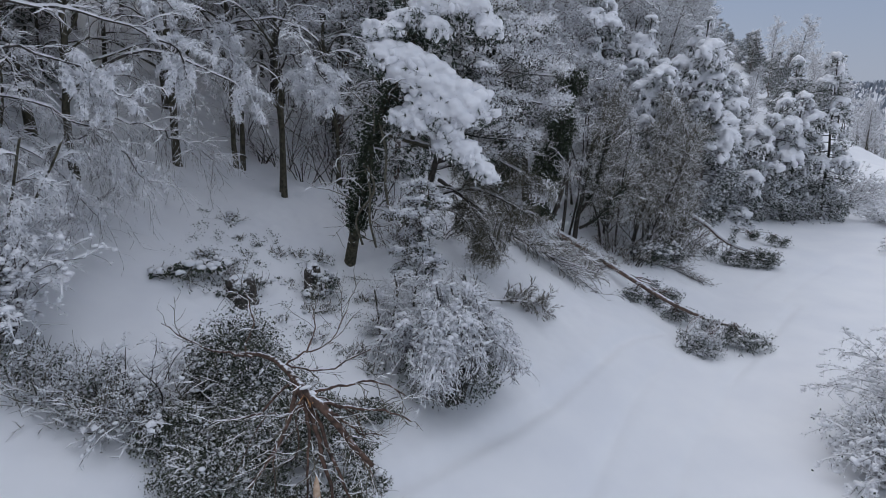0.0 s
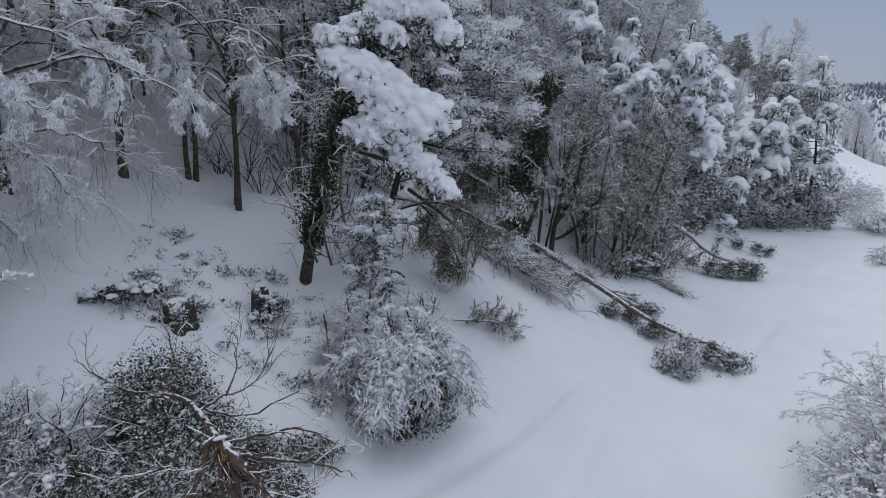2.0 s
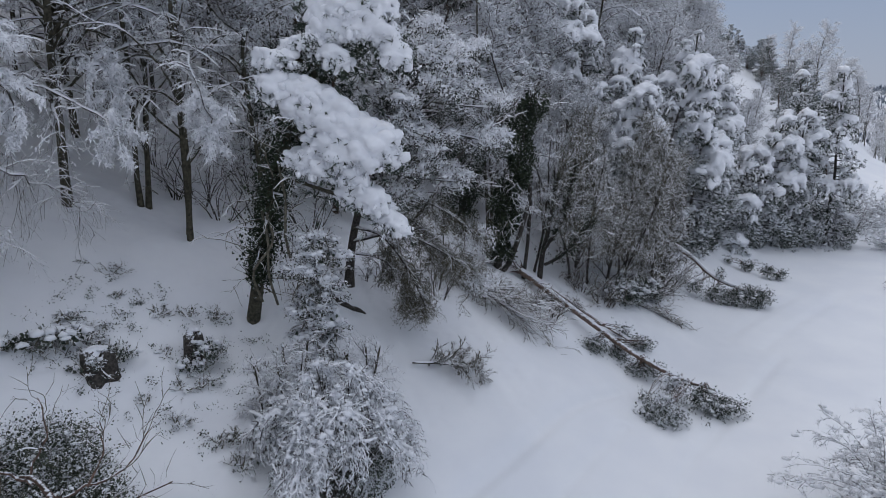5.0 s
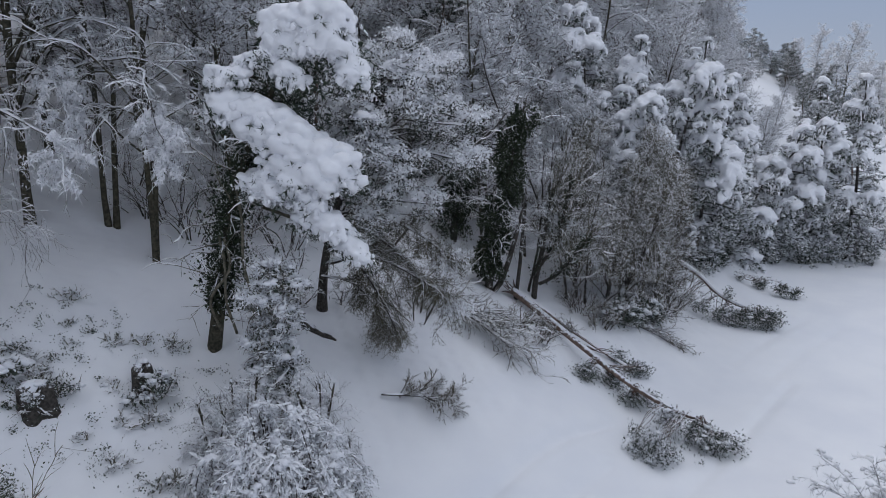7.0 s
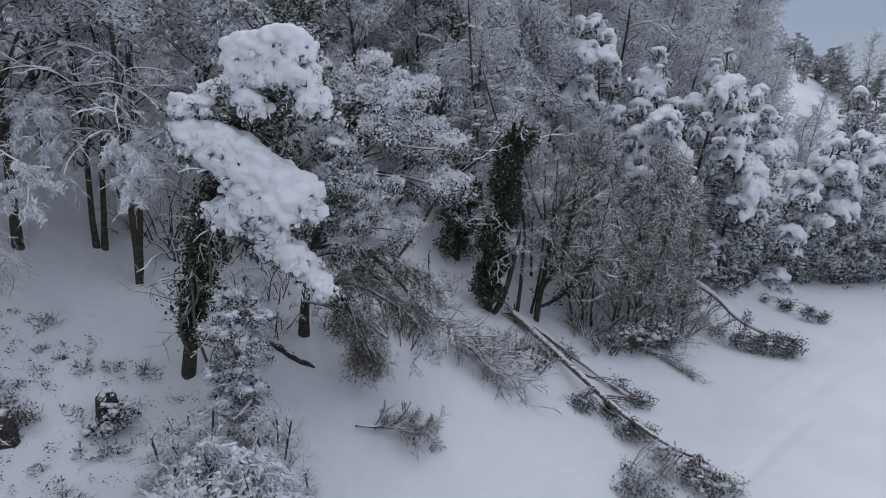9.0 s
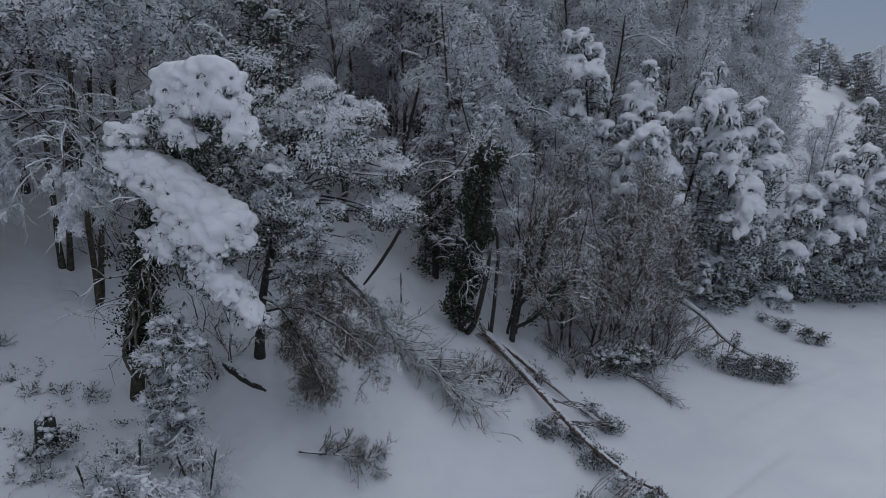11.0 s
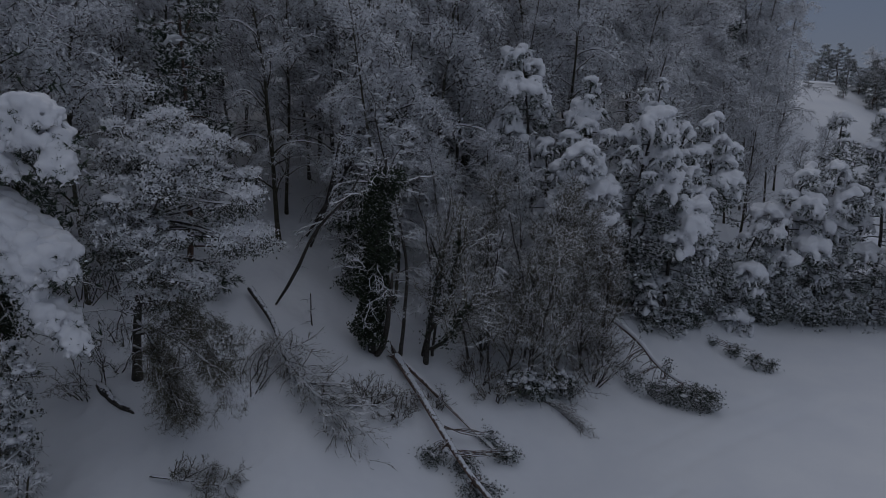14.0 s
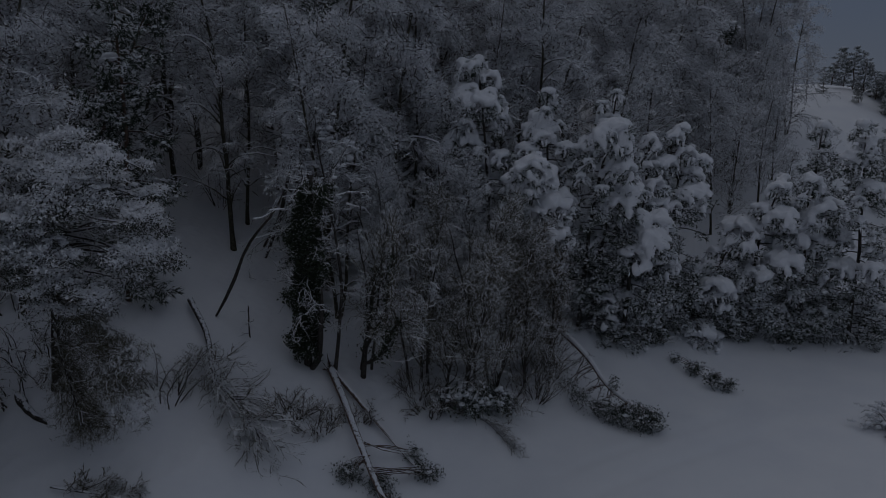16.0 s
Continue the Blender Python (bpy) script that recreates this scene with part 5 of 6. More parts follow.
ivy_column((5.3, 36.2, place(5.3, 36.2)), [(0, 0, -0.4), (0.2, -0.3, 2.2), (0.7, -1.0, 4.8), (1.5, -1.8, 8.9)], 8, 121, "dead trunk wrapped in thick dark ivy", 24000, 0.66, 0.4)
bare_tree((6.6, 36.2, place(6.6, 36.2)), 12.5, 0.10, 122, "bare tree with a white frosted crown above the ivy", limbs=18, lo=0.55, reach=0.3, sub=6, twigs=6, snow=0.06, lean=(0.1, 0.0), clumps=120)
ivy_column((3.4, 39.4, place(3.4, 39.4)), [(0, 0, -0.4), (0.1, -0.1, 1.6), (0.2, -0.3, 3.2), (0.5, -0.5, 5.6)], 5, 123, "dark ivy-grown trunk with frosted branches", 8000, 0.95, 0.3)
for i, (x, y, lx) in enumerate(((7.3, 37.6, 0.2), (7.7, 38.0, 0.15), (9.4, 38.6, 0.05), (10.4, 38.8, 0.0), (12.3, 40.0, 0.05), (12.9, 40.6, -0.04))):
    bare_tree((x, y, place(x, y)), 7.0 + i % 3, 0.07, 130 + i, "slender bare stem in the thicket", limbs=10, lo=0.35, reach=0.22, sub=4, twigs=5, snow=0.04, lean=(lx, 0), group="slender stems", twig_len=0.6)

# leaning poles and a snag on the open slope
def leaning_pole(points, r, label):
    o = np.array(points[0], float)
    ob = thing("leaning_pole", o, label, "dead stem", "leaning dead stems")
    g, w = Geo(), Geo()
    P = (stem_path(points, 9) - o)[None]
    R = (np.linspace(r, r * 0.5, 9) * np.array([0.55, 0.95, 1.1, 0.9, 1.05, 0.95, 1.1, 0.9, 0.3]))[None]
    tubes(g, P, R, 9)
    ridges(w, P, R, 0.03, np.random.default_rng(5), 1.0)
    part("stem", g, BARK, ob)
    part("snow_cover", w, SNOW, ob)


def forked_tree(stems, seed, label):
    """A dark forked tree with ivy on its stems and feathery twigs that sweep upwards."""
    rng = np.random.default_rng(seed)
    o = np.array(stems[0][0], float)
    ob = thing("forked_tree", o, label, "tree")
    fine, white, ivy = Geo(), Geo(), Geo()
    for k, path in enumerate(stems):
        wood = Geo()
        P = (stem_path(path, 16) - o)[None]
        R = np.linspace(0.15 if k == 0 else 0.10, 0.035, 16)[None]
        tubes(wood, P, R, 8)
        ridges(white, P, R, 0.03, rng, 1.0)
        part("trunk" if k == 0 else "limb", wood, BARK, ob)
        n = 900
        f = np.sort(rng.random(n)) * 11 + 2.5
        i = f.astype(int)
        leaves(ivy, P[0, i] + (P[0, i + 1] - P[0, i]) * (f - i)[:, None] + rng.normal(size=(n, 3)) * 0.14 * (0.4 + np.abs(np.sin(f * 1.7)))[:, None], 0.10, rng, 0.25, 0.8)
        p, w, g, s = sprout(P, R, 20, 0.25, 1.0, 38, rng, 0.3)
        w = w + [0.45, -0.1, 0.25]
        A, AR = grow(p, w, 1.1 + 1.5 * rng.random(len(p)), np.full(len(p), 0.022), np.full(len(p), 0.008), 7, 0.25, 0.02, rng)
        tubes(fine, A, AR, 4)
        ridges(white, A, AR, 0.03, rng, 0.6)
        p, w, g, s = sprout(A, AR, 7, 0.2, 1.0, 36, rng)
        B, BR = grow(p, w, 0.5 + 0.7 * rng.random(len(p)), np.full(len(p), 0.012), np.full(len(p), 0.006), 4, 0.25, 0.03, rng)
        tubes(fine, B, BR, 3)
        ridges(white, B, BR, 0.02, rng, 0.5)
        p, w, g, s = sprout(B, BR, 8, 0.1, 1.0, 40, rng)
        pale = rng.random(len(p)) < 0.3
        sprays(fine, p[~pale], w[~pale], 0.32, 0.018, 0.1, rng)
        sprays(white, p[pale], w[pale], 0.26, 0.022, 0.2, rng)
    part("ivy", ivy, IVY, ob, "patchy dark ivy", smooth=False)
    part("twig_spray", fine, DARK_TWIG, ob)
    part("snow_cover", white, SNOW, ob)


forked_tree([[(7.59, 37.30, 3.40), (7.71, 37.30, 4.86), (7.92, 37.30, 5.83), (8.07, 37.30, 7.03), (8.22, 37.30, 7.98), (8.37, 37.30, 8.92), (8.80, 37.30, 9.67)],
             [(7.77, 37.30, 5.10), (8.33, 37.30, 5.97), (8.77, 37.30, 6.82), (8.96, 37.30, 8.00), (9.21, 37.30, 9.17), (9.24, 37.30, 9.97)],
             [(7.84, 37.30, 4.31), (8.48, 37.00, 4.73), (9.10, 36.60, 5.40), (9.47, 36.30, 6.13), (9.90, 36.10, 6.65), (10.20, 35.90, 7.04)]], 124, "bare forked tree with ivy patches on its dark stems")
leaning_pole([(5.5, 36.0, place(5.5, 36.0) - 0.2), (6.0, 36.0, 4.9), (6.5, 35.4, 6.8), (6.8, 35.0, 8.4)], 0.16, "dark bare trunk standing against the ivy-clad one")
leaning_pole([(-1.75, 27.2, place(-1.75, 27.2) + 0.12), (-0.9, 26.9, place(-0.9, 26.9) + 0.16), (-0.05, 26.9, place(-0.05, 26.9) + 0.05)], 0.19, "dark fallen log half buried in snow under the trees")
leaning_pole([(0.73, 35.56, 6.38), (2.02, 35.16, 8.03), (3.11, 34.76, 9.79), (3.99, 34.46, 10.72), (5.24, 33.96, 11.74), (6.01, 33.56, 12.69)], 0.085, "dead stem leaning across the snowy slope")
leaning_pole([(-0.35, 41.54, 8.19), (0.78, 41.54, 10.81), (1.59, 41.54, 13.94), (2.25, 41.54, 16.44), (2.75, 41.54, 18.15)], 0.120, "dark bare trunk leaning over the slope")
leaning_pole([(-0.95, 42.33, 8.71), (0.32, 42.33, 10.53), (1.43, 42.33, 12.11), (2.32, 42.33, 14.25), (3.07, 42.33, 17.08)], 0.120, "dark bare trunk leaning over the slope")
leaning_pole([(1.32, 43.33, 12.00), (2.06, 43.33, 15.05), (2.59, 43.33, 16.88), (2.92, 43.33, 18.68)], 0.110, "dark bare trunk leaning over the slope")
bare_tree((2.6, 35.6, place(2.6, 35.6)), 1.5, 0.04, 141, "small bare snag in the snow", limbs=5, lo=0.2, reach=0.4, sub=2, twigs=2, snow=0.02, group="saplings", name="sapling", twig_len=0.3)

# ---- the fallen pines on the meadow ----


def fallen_pine(path, r, seed, label, fork=None, fronds=(), crust=0.075, stubs=0, snowy=()):
    rng = np.random.default_rng(seed)
    o = np.array(path[0], float)
    ob = thing("fallen_pine", o, label, "fallen tree", "fallen pines on the meadow")
    wood, white = Geo(), Geo()
    P = (stem_path(path, 18) - o)[None]
    R = np.linspace(r, r * 0.35, 18)[None]
    tubes(wood, P, R, 9)
    ridges(white, P, R * 0.8, crust, rng, 1.0, 0.0)
    if stubs:
        k = rng.integers(2, 17, stubs)
        S, SR = grow(P[0, k], rng.normal(size=(stubs, 3)) * 0.45 + [-0.45, -0.35, -0.75], 0.5 + 0.9 * rng.random(stubs), np.full(stubs, 0.028), np.full(stubs, 0.008), 6, 0.10, 0.12, rng)
        for j in range(stubs):
            dead = Geo()
            tubes(dead, S[j:j + 1], SR[j:j + 1], 5)
            part("dead_branch", dead, DARK_TWIG, ob, "bare broken branch")
        tubes(white, P + [0, -0.02, 0.07], R * 0.93, 8)
    if fork:
        F = (stem_path(fork, 12) - o)[None]
        FR = np.linspace(r * 0.7, r * 0.2, 12)[None]
        tubes(wood, F, FR, 7)
        ridges(white, F, FR * 0.8, 0.06, rng, 1.0, 0.0)
    for index, (x, y, z, rx, ry, rz, n) in enumerate(fronds):
        c = np.array([x, y, z]) - o
        near = P[0, np.argmin(np.linalg.norm(P[0] - c, axis=1))]
        n = int(n * 1.7)
        ends = c + rng.normal(size=(n, 3)) * [rx * 0.46, ry * 0.46, rz * 0.5]
        fine, green, dusting = Geo(), Geo(), Geo()
        m = max(4, n // 6)
        hub = (near + c) / 2 + [0, 0, 0.1]
        Q = np.stack([stem_path([near + rng.normal(size=3) * 0.1, hub + rng.normal(size=3) * 0.1, e], 6) for e in ends[:m]])
        QR = np.repeat(np.linspace(0.03, 0.01, 6)[None], m, 0)
        tubes(fine, Q, QR, 4)
        ridges(dusting, Q, QR * 0.6, 0.010, rng, 0.5)
        out = unit(ends - c + rng.normal(size=ends.shape) * 0.2)
        for k in range(9):
            needle_tufts(green, ends + rng.normal(size=ends.shape) * 0.13, out + [0, 0, 0.05], 0.085, rng, 12)
        needle_tufts(dusting, ends + rng.normal(size=ends.shape) * 0.13 + [0, 0, 0.03], out + [0, 0, 0.1], 0.10, rng, 13)
        if index in snowy:
            for k in range(4):
                needle_tufts(dusting, ends + rng.normal(size=ends.shape) * 0.12 + [0, 0, 0.04], out + [0, 0, 0.1], 0.10, rng, 12)
        m = max(2, n // 7)
        lumps(dusting, ends[:m] + [0, 0, 0.07], (0.04 + 0.08 * rng.random((m, 1))) * np.array([[1.6, 1.1, 0.6]]), 1, rng, 0.3)
        limb = part("branch", fine, PINE_BARK, ob)
        part("needle_spray", green, FALLEN_NEEDLE, limb, "dusted green needles", smooth=False)
        part("snow_cover", dusting, SNOW, limb, "snow on the needles")
    if r > 0.1:
        torn = Geo()
        back = unit(P[0, :1] - P[0, 1:2])
        S, SR = grow(np.repeat(P[0, :1], 14, 0) + rng.normal(size=(14, 3)) * r * 0.5, back + rng.normal(size=(14, 3)) * 0.3, 0.25 + 0.5 * rng.random(14), np.full(14, 0.045), np.full(14, 0.006), 4, 0.08, 0.05, rng)
        tubes(torn, S, SR, 4)
        part("splinter_wood", torn, RED_BARK, ob, "torn splinters at the broken foot")
    part("trunk", wood, FALLEN_BARK, ob, "straight reddish trunk")
    part("snow_cover", white, SNOW, ob)


fallen_pine([(6.5, 36.2, 4.2), (8.0, 34.6, 3.35), (9.5, 32.9, 2.5), (11.0, 31.3, 1.65), (12.5, 29.9, 1.1), (13.5, 29.3, 0.9)], 0.185, 151, "pine broken off and fallen across the snowy meadow",
            fork=[(6.6, 36.2, 4.15), (8.0, 35.5, 3.4), (9.5, 34.8, 2.5), (11.0, 34.1, 1.65), (11.8, 33.7, 1.25)],
            fronds=[(9.5, 31.8, 1.75, 0.5, 0.45, 0.25, 40), (10.7, 32.0, 1.35, 0.45, 0.4, 0.35, 40), (12.0, 33.7, 1.25, 0.6, 0.35, 0.2, 36), (11.5, 31.2, 0.95, 0.8, 0.55, 0.22, 50), (11.3, 27.3, 0.6, 0.75, 0.7, 0.4, 95),
                    (13.1, 28.8, 0.65, 0.5, 0.4, 0.3, 36), (13.9, 28.2, 0.5, 0.75, 0.45, 0.25, 64), (10.9, 28.6, 0.7, 0.15, 0.12, 0.12, 6), (12.3, 29.3, 0.85, 0.5, 0.4, 0.25, 26), (11.2, 34.2, 1.7, 0.35, 0.3, 0.2, 14)], snowy=(4, 8))
fallen_pine([(15.0, 45.0, 4.9), (16.1, 44.5, 4.45), (17.0, 43.7, 4.0), (17.7, 43.1, 3.5), (18.3, 42.6, 2.85), (19.0, 42.0, 2.4), (20.1, 41.1, 2.05)], 0.18, 152, "smaller pine fallen from the wood's edge on to the snow",
            crust=0.26, stubs=26,
            fronds=[(20.3, 40.7, 1.75, 0.75, 0.6, 0.55, 80), (19.2, 41.0, 1.75, 0.6, 0.5, 0.5, 56), (18.3, 41.3, 1.85, 0.5, 0.45, 0.45, 34), (20.9, 40.6, 1.8, 0.45, 0.4, 0.35, 26), (17.4, 41.6, 2.15, 0.5, 0.4, 0.35, 24), (18.9, 42.1, 2.75, 0.18, 0.18, 0.3, 8), (16.6, 42.6, 2.4, 0.5, 0.4, 0.2, 12)])
fallen_pine([(22.7, 47.8, 2.3), (23.4, 47.4, 2.5), (24.1, 46.9, 2.3), (24.5, 46.5, 1.9)], 0.035, 153, "small broken pine branch lying on the snow",
            fronds=[(22.9, 47.6, 2.25, 0.4, 0.4, 0.28, 30), (24.5, 46.4, 1.95, 0.3, 0.3, 0.3, 24), (23.8, 46.6, 2.0, 0.4, 0.35, 0.25, 28), (21.9, 48.4, 2.5, 0.2, 0.2, 0.18, 10)])

# ---- the thicket along the wood's edge ----
THICKET = [(9.9, 39.0, 6.5), (11.2, 38.6, 7.5), (12.2, 38.8, 8.0), (13.4, 39.9, 8.5), (14.6, 41.2, 8.0), (15.6, 42.6, 6.5), (11.8, 40.4, 8.5), (9.9, 40.0, 8.5), (13.2, 42.2, 8.5)]
for i, (x, y, h) in enumerate(THICKET):
    bare_tree((x, y, place(x, y)), h, 0.075, 160 + i, "slender brown trees with feathery twigs and little snow", limbs=30, lo=0.08, reach=0.28, angle=32, sub=7, twigs=7, droop=-0.02, snow=0.016, stems=1, lift=0.25, frost=0.30, hang=0.0,
              name="thicket", group="thicket at the wood's edge", twig_mat=BROWN_TWIG if i in (3, 5) else DARK_TWIG, twig_len=1.05, sides=6, fine=2, lean=(0.16 - 0.04 * (i % 4), -0.05))
for i, (x, y, h) in enumerate(((11.0, 37.3, 1.4), (13.9, 39.6, 2.0), (15.2, 41.2, 2.2), (15.6, 43.4, 2.0))):
    shrub((x, y, place(x, y)), h, 0.8, 170 + i, "low brown thorny shrub with a dusting of snow", stems=26, sub=6, twigs=5, droop=0.12, snow=0.02, twig_mat=BROWN_TWIG, name="brown_shrub", group="brown shrubs at the wood's edge")
for i, (x, y, s) in enumerate(((12.0, 37.9, 1.0), (13.3, 38.9, 1.0), (18.4, 48.0, 0.8), (20.2, 49.5, 0.9), (25.2, 53.0, 0.8), (28.2, 54.2, 0.8))):
    leaf_mass("evergreen_shrub", (x, y, place(x, y)), "low dark shrub dusted with snow at the wood's edge", "shrub", [(0, 0, s * 0.5, s * 1.1, s * 0.9, s), (s * 0.9, 0.2, s * 0.3, s * 0.7, s * 0.7, s * 0.7)], 180 + i, HOLLY, 2200, 0.085, 70, 0.10, 40, group="low shrubs at the wood's edge")

for i, (x, y, h) in enumerate(((6.3, 33.0, 1.3), (7.4, 33.2, 1.2), (8.5, 34.7, 0.9), (10.0, 37.9, 1.3))):
    shrub((x, y, place(x, y)), h, 0.7, 190 + i, "dense brown brush under the fallen pine, lightly snowed", stems=30, sub=6, twigs=5, droop=0.10, snow=0.012, twig_mat=BROWN_TWIG, name="brush", group="brush by the fallen pine")

leaf_mass("leafy_debris", (-8.2, 20.3, place(-8.2, 20.3)), "fallen dark-leaved branch under a crust of snow", "fallen branch", [(0, 0, 0.22, 0.85, 0.5, 0.32), (0.8, 0.45, 0.22, 0.6, 0.4, 0.3), (-0.8, -0.2, 0.12, 0.5, 0.35, 0.2)], 197, HEAP_LEAF, 1500, 0.085, 80, 0.11, 30)

# ---- snow-laden conifers at the edge ----
CONIFERS = [(11.2, 46.8, 19.3, 1.6, 0.2), (13.9, 46.6, 17.4, 1.6, 0.2), (16.4, 48.0, 17.4, 1.6, 0.2), (13.6, 45.0, 13.9, 1.85, 0.5), (18.9, 48.6, 11.6, 1.8, 0.35), (21.2, 50.9, 15.5, 1.95, 0.25), (17.3, 48.8, 13.2, 1.7, 0.35), (19.4, 51.5, 14.6, 1.7, 0.1),
            (26.3, 54.4, 12.3, 2.9, 0.16), (29.5, 55.6, 12.2, 2.9, 0.16), (32.2, 55.4, 15.6, 2.1, 0.06), (29.9, 56.4, 15.6, 1.9, 0.06), (23.6, 53.4, 8.3, 2.2, 0.14), (15.3, 47.9, 9.1, 1.6, 0.3)]
for i, (x, y, z, w, lo) in enumerate(CONIFERS):
    g = place(x, y)
    snowy_conifer((x, y, g), z - g + 0.9, w * (1.5 if i < 8 else 1.0), 200 + i, "conifer loaded with thick cushions of snow", lo=lo, bark=BARK, lobes=int((3.6 if i in (10, 11) else 2.9 if i < 8 else 2.7) * (z - g) * (1 - lo)) + 9, girth=1.28 if i < 8 else 1.15 if i in (10, 11) else 1.3, power=0.36, load=0.45 if i in (10, 11) else 0.9 if i < 8 else 0.72, bare=0.42 if i < 8 else 0.25, dens=64, tuft=0.23, flat=0.7, voxel=0.095, blade=8, fringe=16, frost=0.8, cap=1.05)

LOW = [snowy_conifer((x, y, place(x, y)), h, w, 220 + i, "low bushy evergreen dusted with snow at the wood's edge", r=0.05, lo=0.02, lobes=28, load=0.32, bare=0.1, dens=60, tuft=0.2, girth=1.2, power=0.45, flat=0.7, voxel=0.09, blade=8, fringe=16, frost=1.0, cap=0.8, bark=BARK, name="low_evergreen", group="low evergreens at the wood's edge")
       for i, (x, y, h, w) in enumerate(((19.4, 50.4, 4.8, 2.4), (22.6, 52.6, 3.6, 2.2), (27.8, 55.3, 3.2, 2.2)))]
for i, (x, y, k) in enumerate(((17.4, 48.2, 0.8), (21.0, 51.5, 1.0), (24.6, 54.0, 0.95), (26.0, 54.8, 0.85), (29.4, 56.2, 1.0), (31.2, 56.0, 0.9), (33.2, 55.8, 0.8), (18.2, 49.6, 1.15), (21.8, 53.2, 1.25))):
    copy_thing(LOW[i % 3], pose(x, y, place(x, y), 0, 0, 70 * i) @ Matrix.Diagonal((k, k, k, 1)))

# ---- trees on the wooded slope ----
NAMED = [(-14.6, 17.2, 17.0, 0.17), (-15.5, 25.1, 19.0, 0.18), (-13.0, 23.3, 18.0, 0.15), (-10.7, 26.6, 20.0, 0.17), (-8.6, 28.3, 18.5, 0.11), (-7.0, 27.5, 18.0, 0.11), (-12.9, 31.2, 19.0, 0.15), (-4.8, 30.2, 17.0, 0.10),
         (-1.8, 40.7, 16.5, 0.14), (-6.9, 42.8, 16.5, 0.14), (-2.8, 43.5, 15.0, 0.11), (0.6, 43.4, 15.0, 0.12)]
SLOPE = []
# canopy: extra sprays high in the crowns, added to shade the bank
for i, (x, y, h, r) in enumerate(NAMED):
    twin = i in (4, 5, 9)
    SLOPE.append(hanging_tree((x, y, place(x, y)), h, r, 300 + i, "tall bare tree with snow on its arching branches", stems=2 if twin else 1, limbs=24 if twin else 42 if i < 4 else 40, lo=0.28 if i == 0 else 0.14, reach=0.3 if i < 4 else 0.27 if i < 8 else 0.22,
                              heavy=0.85 if i < 4 else 0.6, snow=1.6 if i < 4 else 1.4, droop=0.3, lift=0.4, angle=58, flakes=9, canopy=52000 if i < 3 else 28000 if i < 8 else 8000, sub=10 if i < 4 else 9, twigs=6))
for i, (k, path, r, heavy, hang) in enumerate((
        (0, [(-14.5, 17.3, 12.0), (-11.5, 17.9, 13.2), (-9.5, 18.6, 13.0), (-7.7, 19.4, 12.3), (-7.4, 19.5, 11.3)], 0.06, 1.0, 8),
        (0, [(-14.5, 17.2, 11.0), (-11.5, 17.6, 12.0), (-9.6, 17.8, 11.6), (-8.5, 18.1, 10.8)], 0.055, 1.0, 12),
        (0, [(-14.5, 17.3, 10.5), (-12.0, 18.6, 10.9), (-9.9, 19.4, 9.7), (-8.9, 19.8, 8.4)], 0.05, 0.3, 34),
        (0, [(-14.5, 17.3, 10.0), (-12.4, 18.2, 9.9), (-10.9, 18.6, 8.8), (-10.2, 18.9, 7.6)], 0.045, 0.5, 26),
        (0, [(-14.5, 17.3, 13.0), (-11.6, 18.6, 14.5), (-9.1, 19.2, 14.1), (-7.6, 19.6, 13.3)], 0.06, 1.0, 6),
        (2, [(-13.0, 23.3, 11.5), (-10.5, 23.7, 12.6), (-8.6, 23.6, 12.2), (-7.0, 23.0, 11.5), (-5.8, 21.5, 10.4)], 0.06, 0.8, 4),
        (2, [(-13.0, 23.3, 10.2), (-11.2, 22.9, 10.3), (-9.8, 22.2, 10.0), (-8.9, 22.8, 9.5), (-7.6, 22.4, 8.8)], 0.055, 0.0, 40),
        (2, [(-13.0, 23.3, 9.6), (-12.0, 22.4, 9.7), (-11.0, 21.4, 8.9), (-10.4, 20.8, 8.0)], 0.04, 0.2, 26),
        (5, [(-7.0, 27.5, 12.5), (-6.2, 26.0, 13.6), (-5.2, 24.6, 13.4), (-4.3, 23.5, 11.8), (-3.8, 23.2, 10.9)], 0.05, 1.0, 6),
        (5, [(-7.0, 27.5, 11.6), (-6.0, 26.4, 12.8), (-5.4, 25.8, 12.2), (-4.9, 25.4, 11.0)], 0.045, 0.9, 8),
        (3, [(-10.6, 26.6, 12.6), (-9.4, 25.6, 13.6), (-8.2, 24.8, 13.2), (-7.4, 24.4, 12.2)], 0.05, 0.8, 8))):
    snowy_bough(SLOPE[k], path, r, 700 + i, heavy, hang)
UNDERSTORY = [(-5.6, 32.4, 8.0), (-16.8, 28.6, 7.0), (-12.8, 33.6, 7.0), (-14.0, 19.6, 6.0)]
for i, (x, y, h) in enumerate(UNDERSTORY):
    hanging_tree((x, y, place(x, y)), h, 0.022 + 0.004 * h, 320 + i, "slender understorey tree with frosted hanging twigs", limbs=12, stems=3, lo=0.15, reach=0.34, heavy=0.6, flakes=8, snow=1.5, group="understorey trees", sub=7, twigs=5, droop=0.32)
KINDS = [hanging_tree((x, y, place(x, y)), h, 0.11, 330 + i, "tall bare snow-dusted tree in the wood", limbs=34, lo=0.08 + 0.08 * (i % 2), reach=0.23, heavy=0.75, sub=7, twigs=5, flakes=8, sides=5, twig_r=0.010, snow=2.0, stems=1 + (i == 2), canopy=14000, droop=0.26)
         for i, (x, y, h) in enumerate(((-16.5, 33.0, 17.0), (-11.5, 35.5, 18.0), (-8.0, 46.0, 16.5), (-3.5, 48.0, 15.5)))]
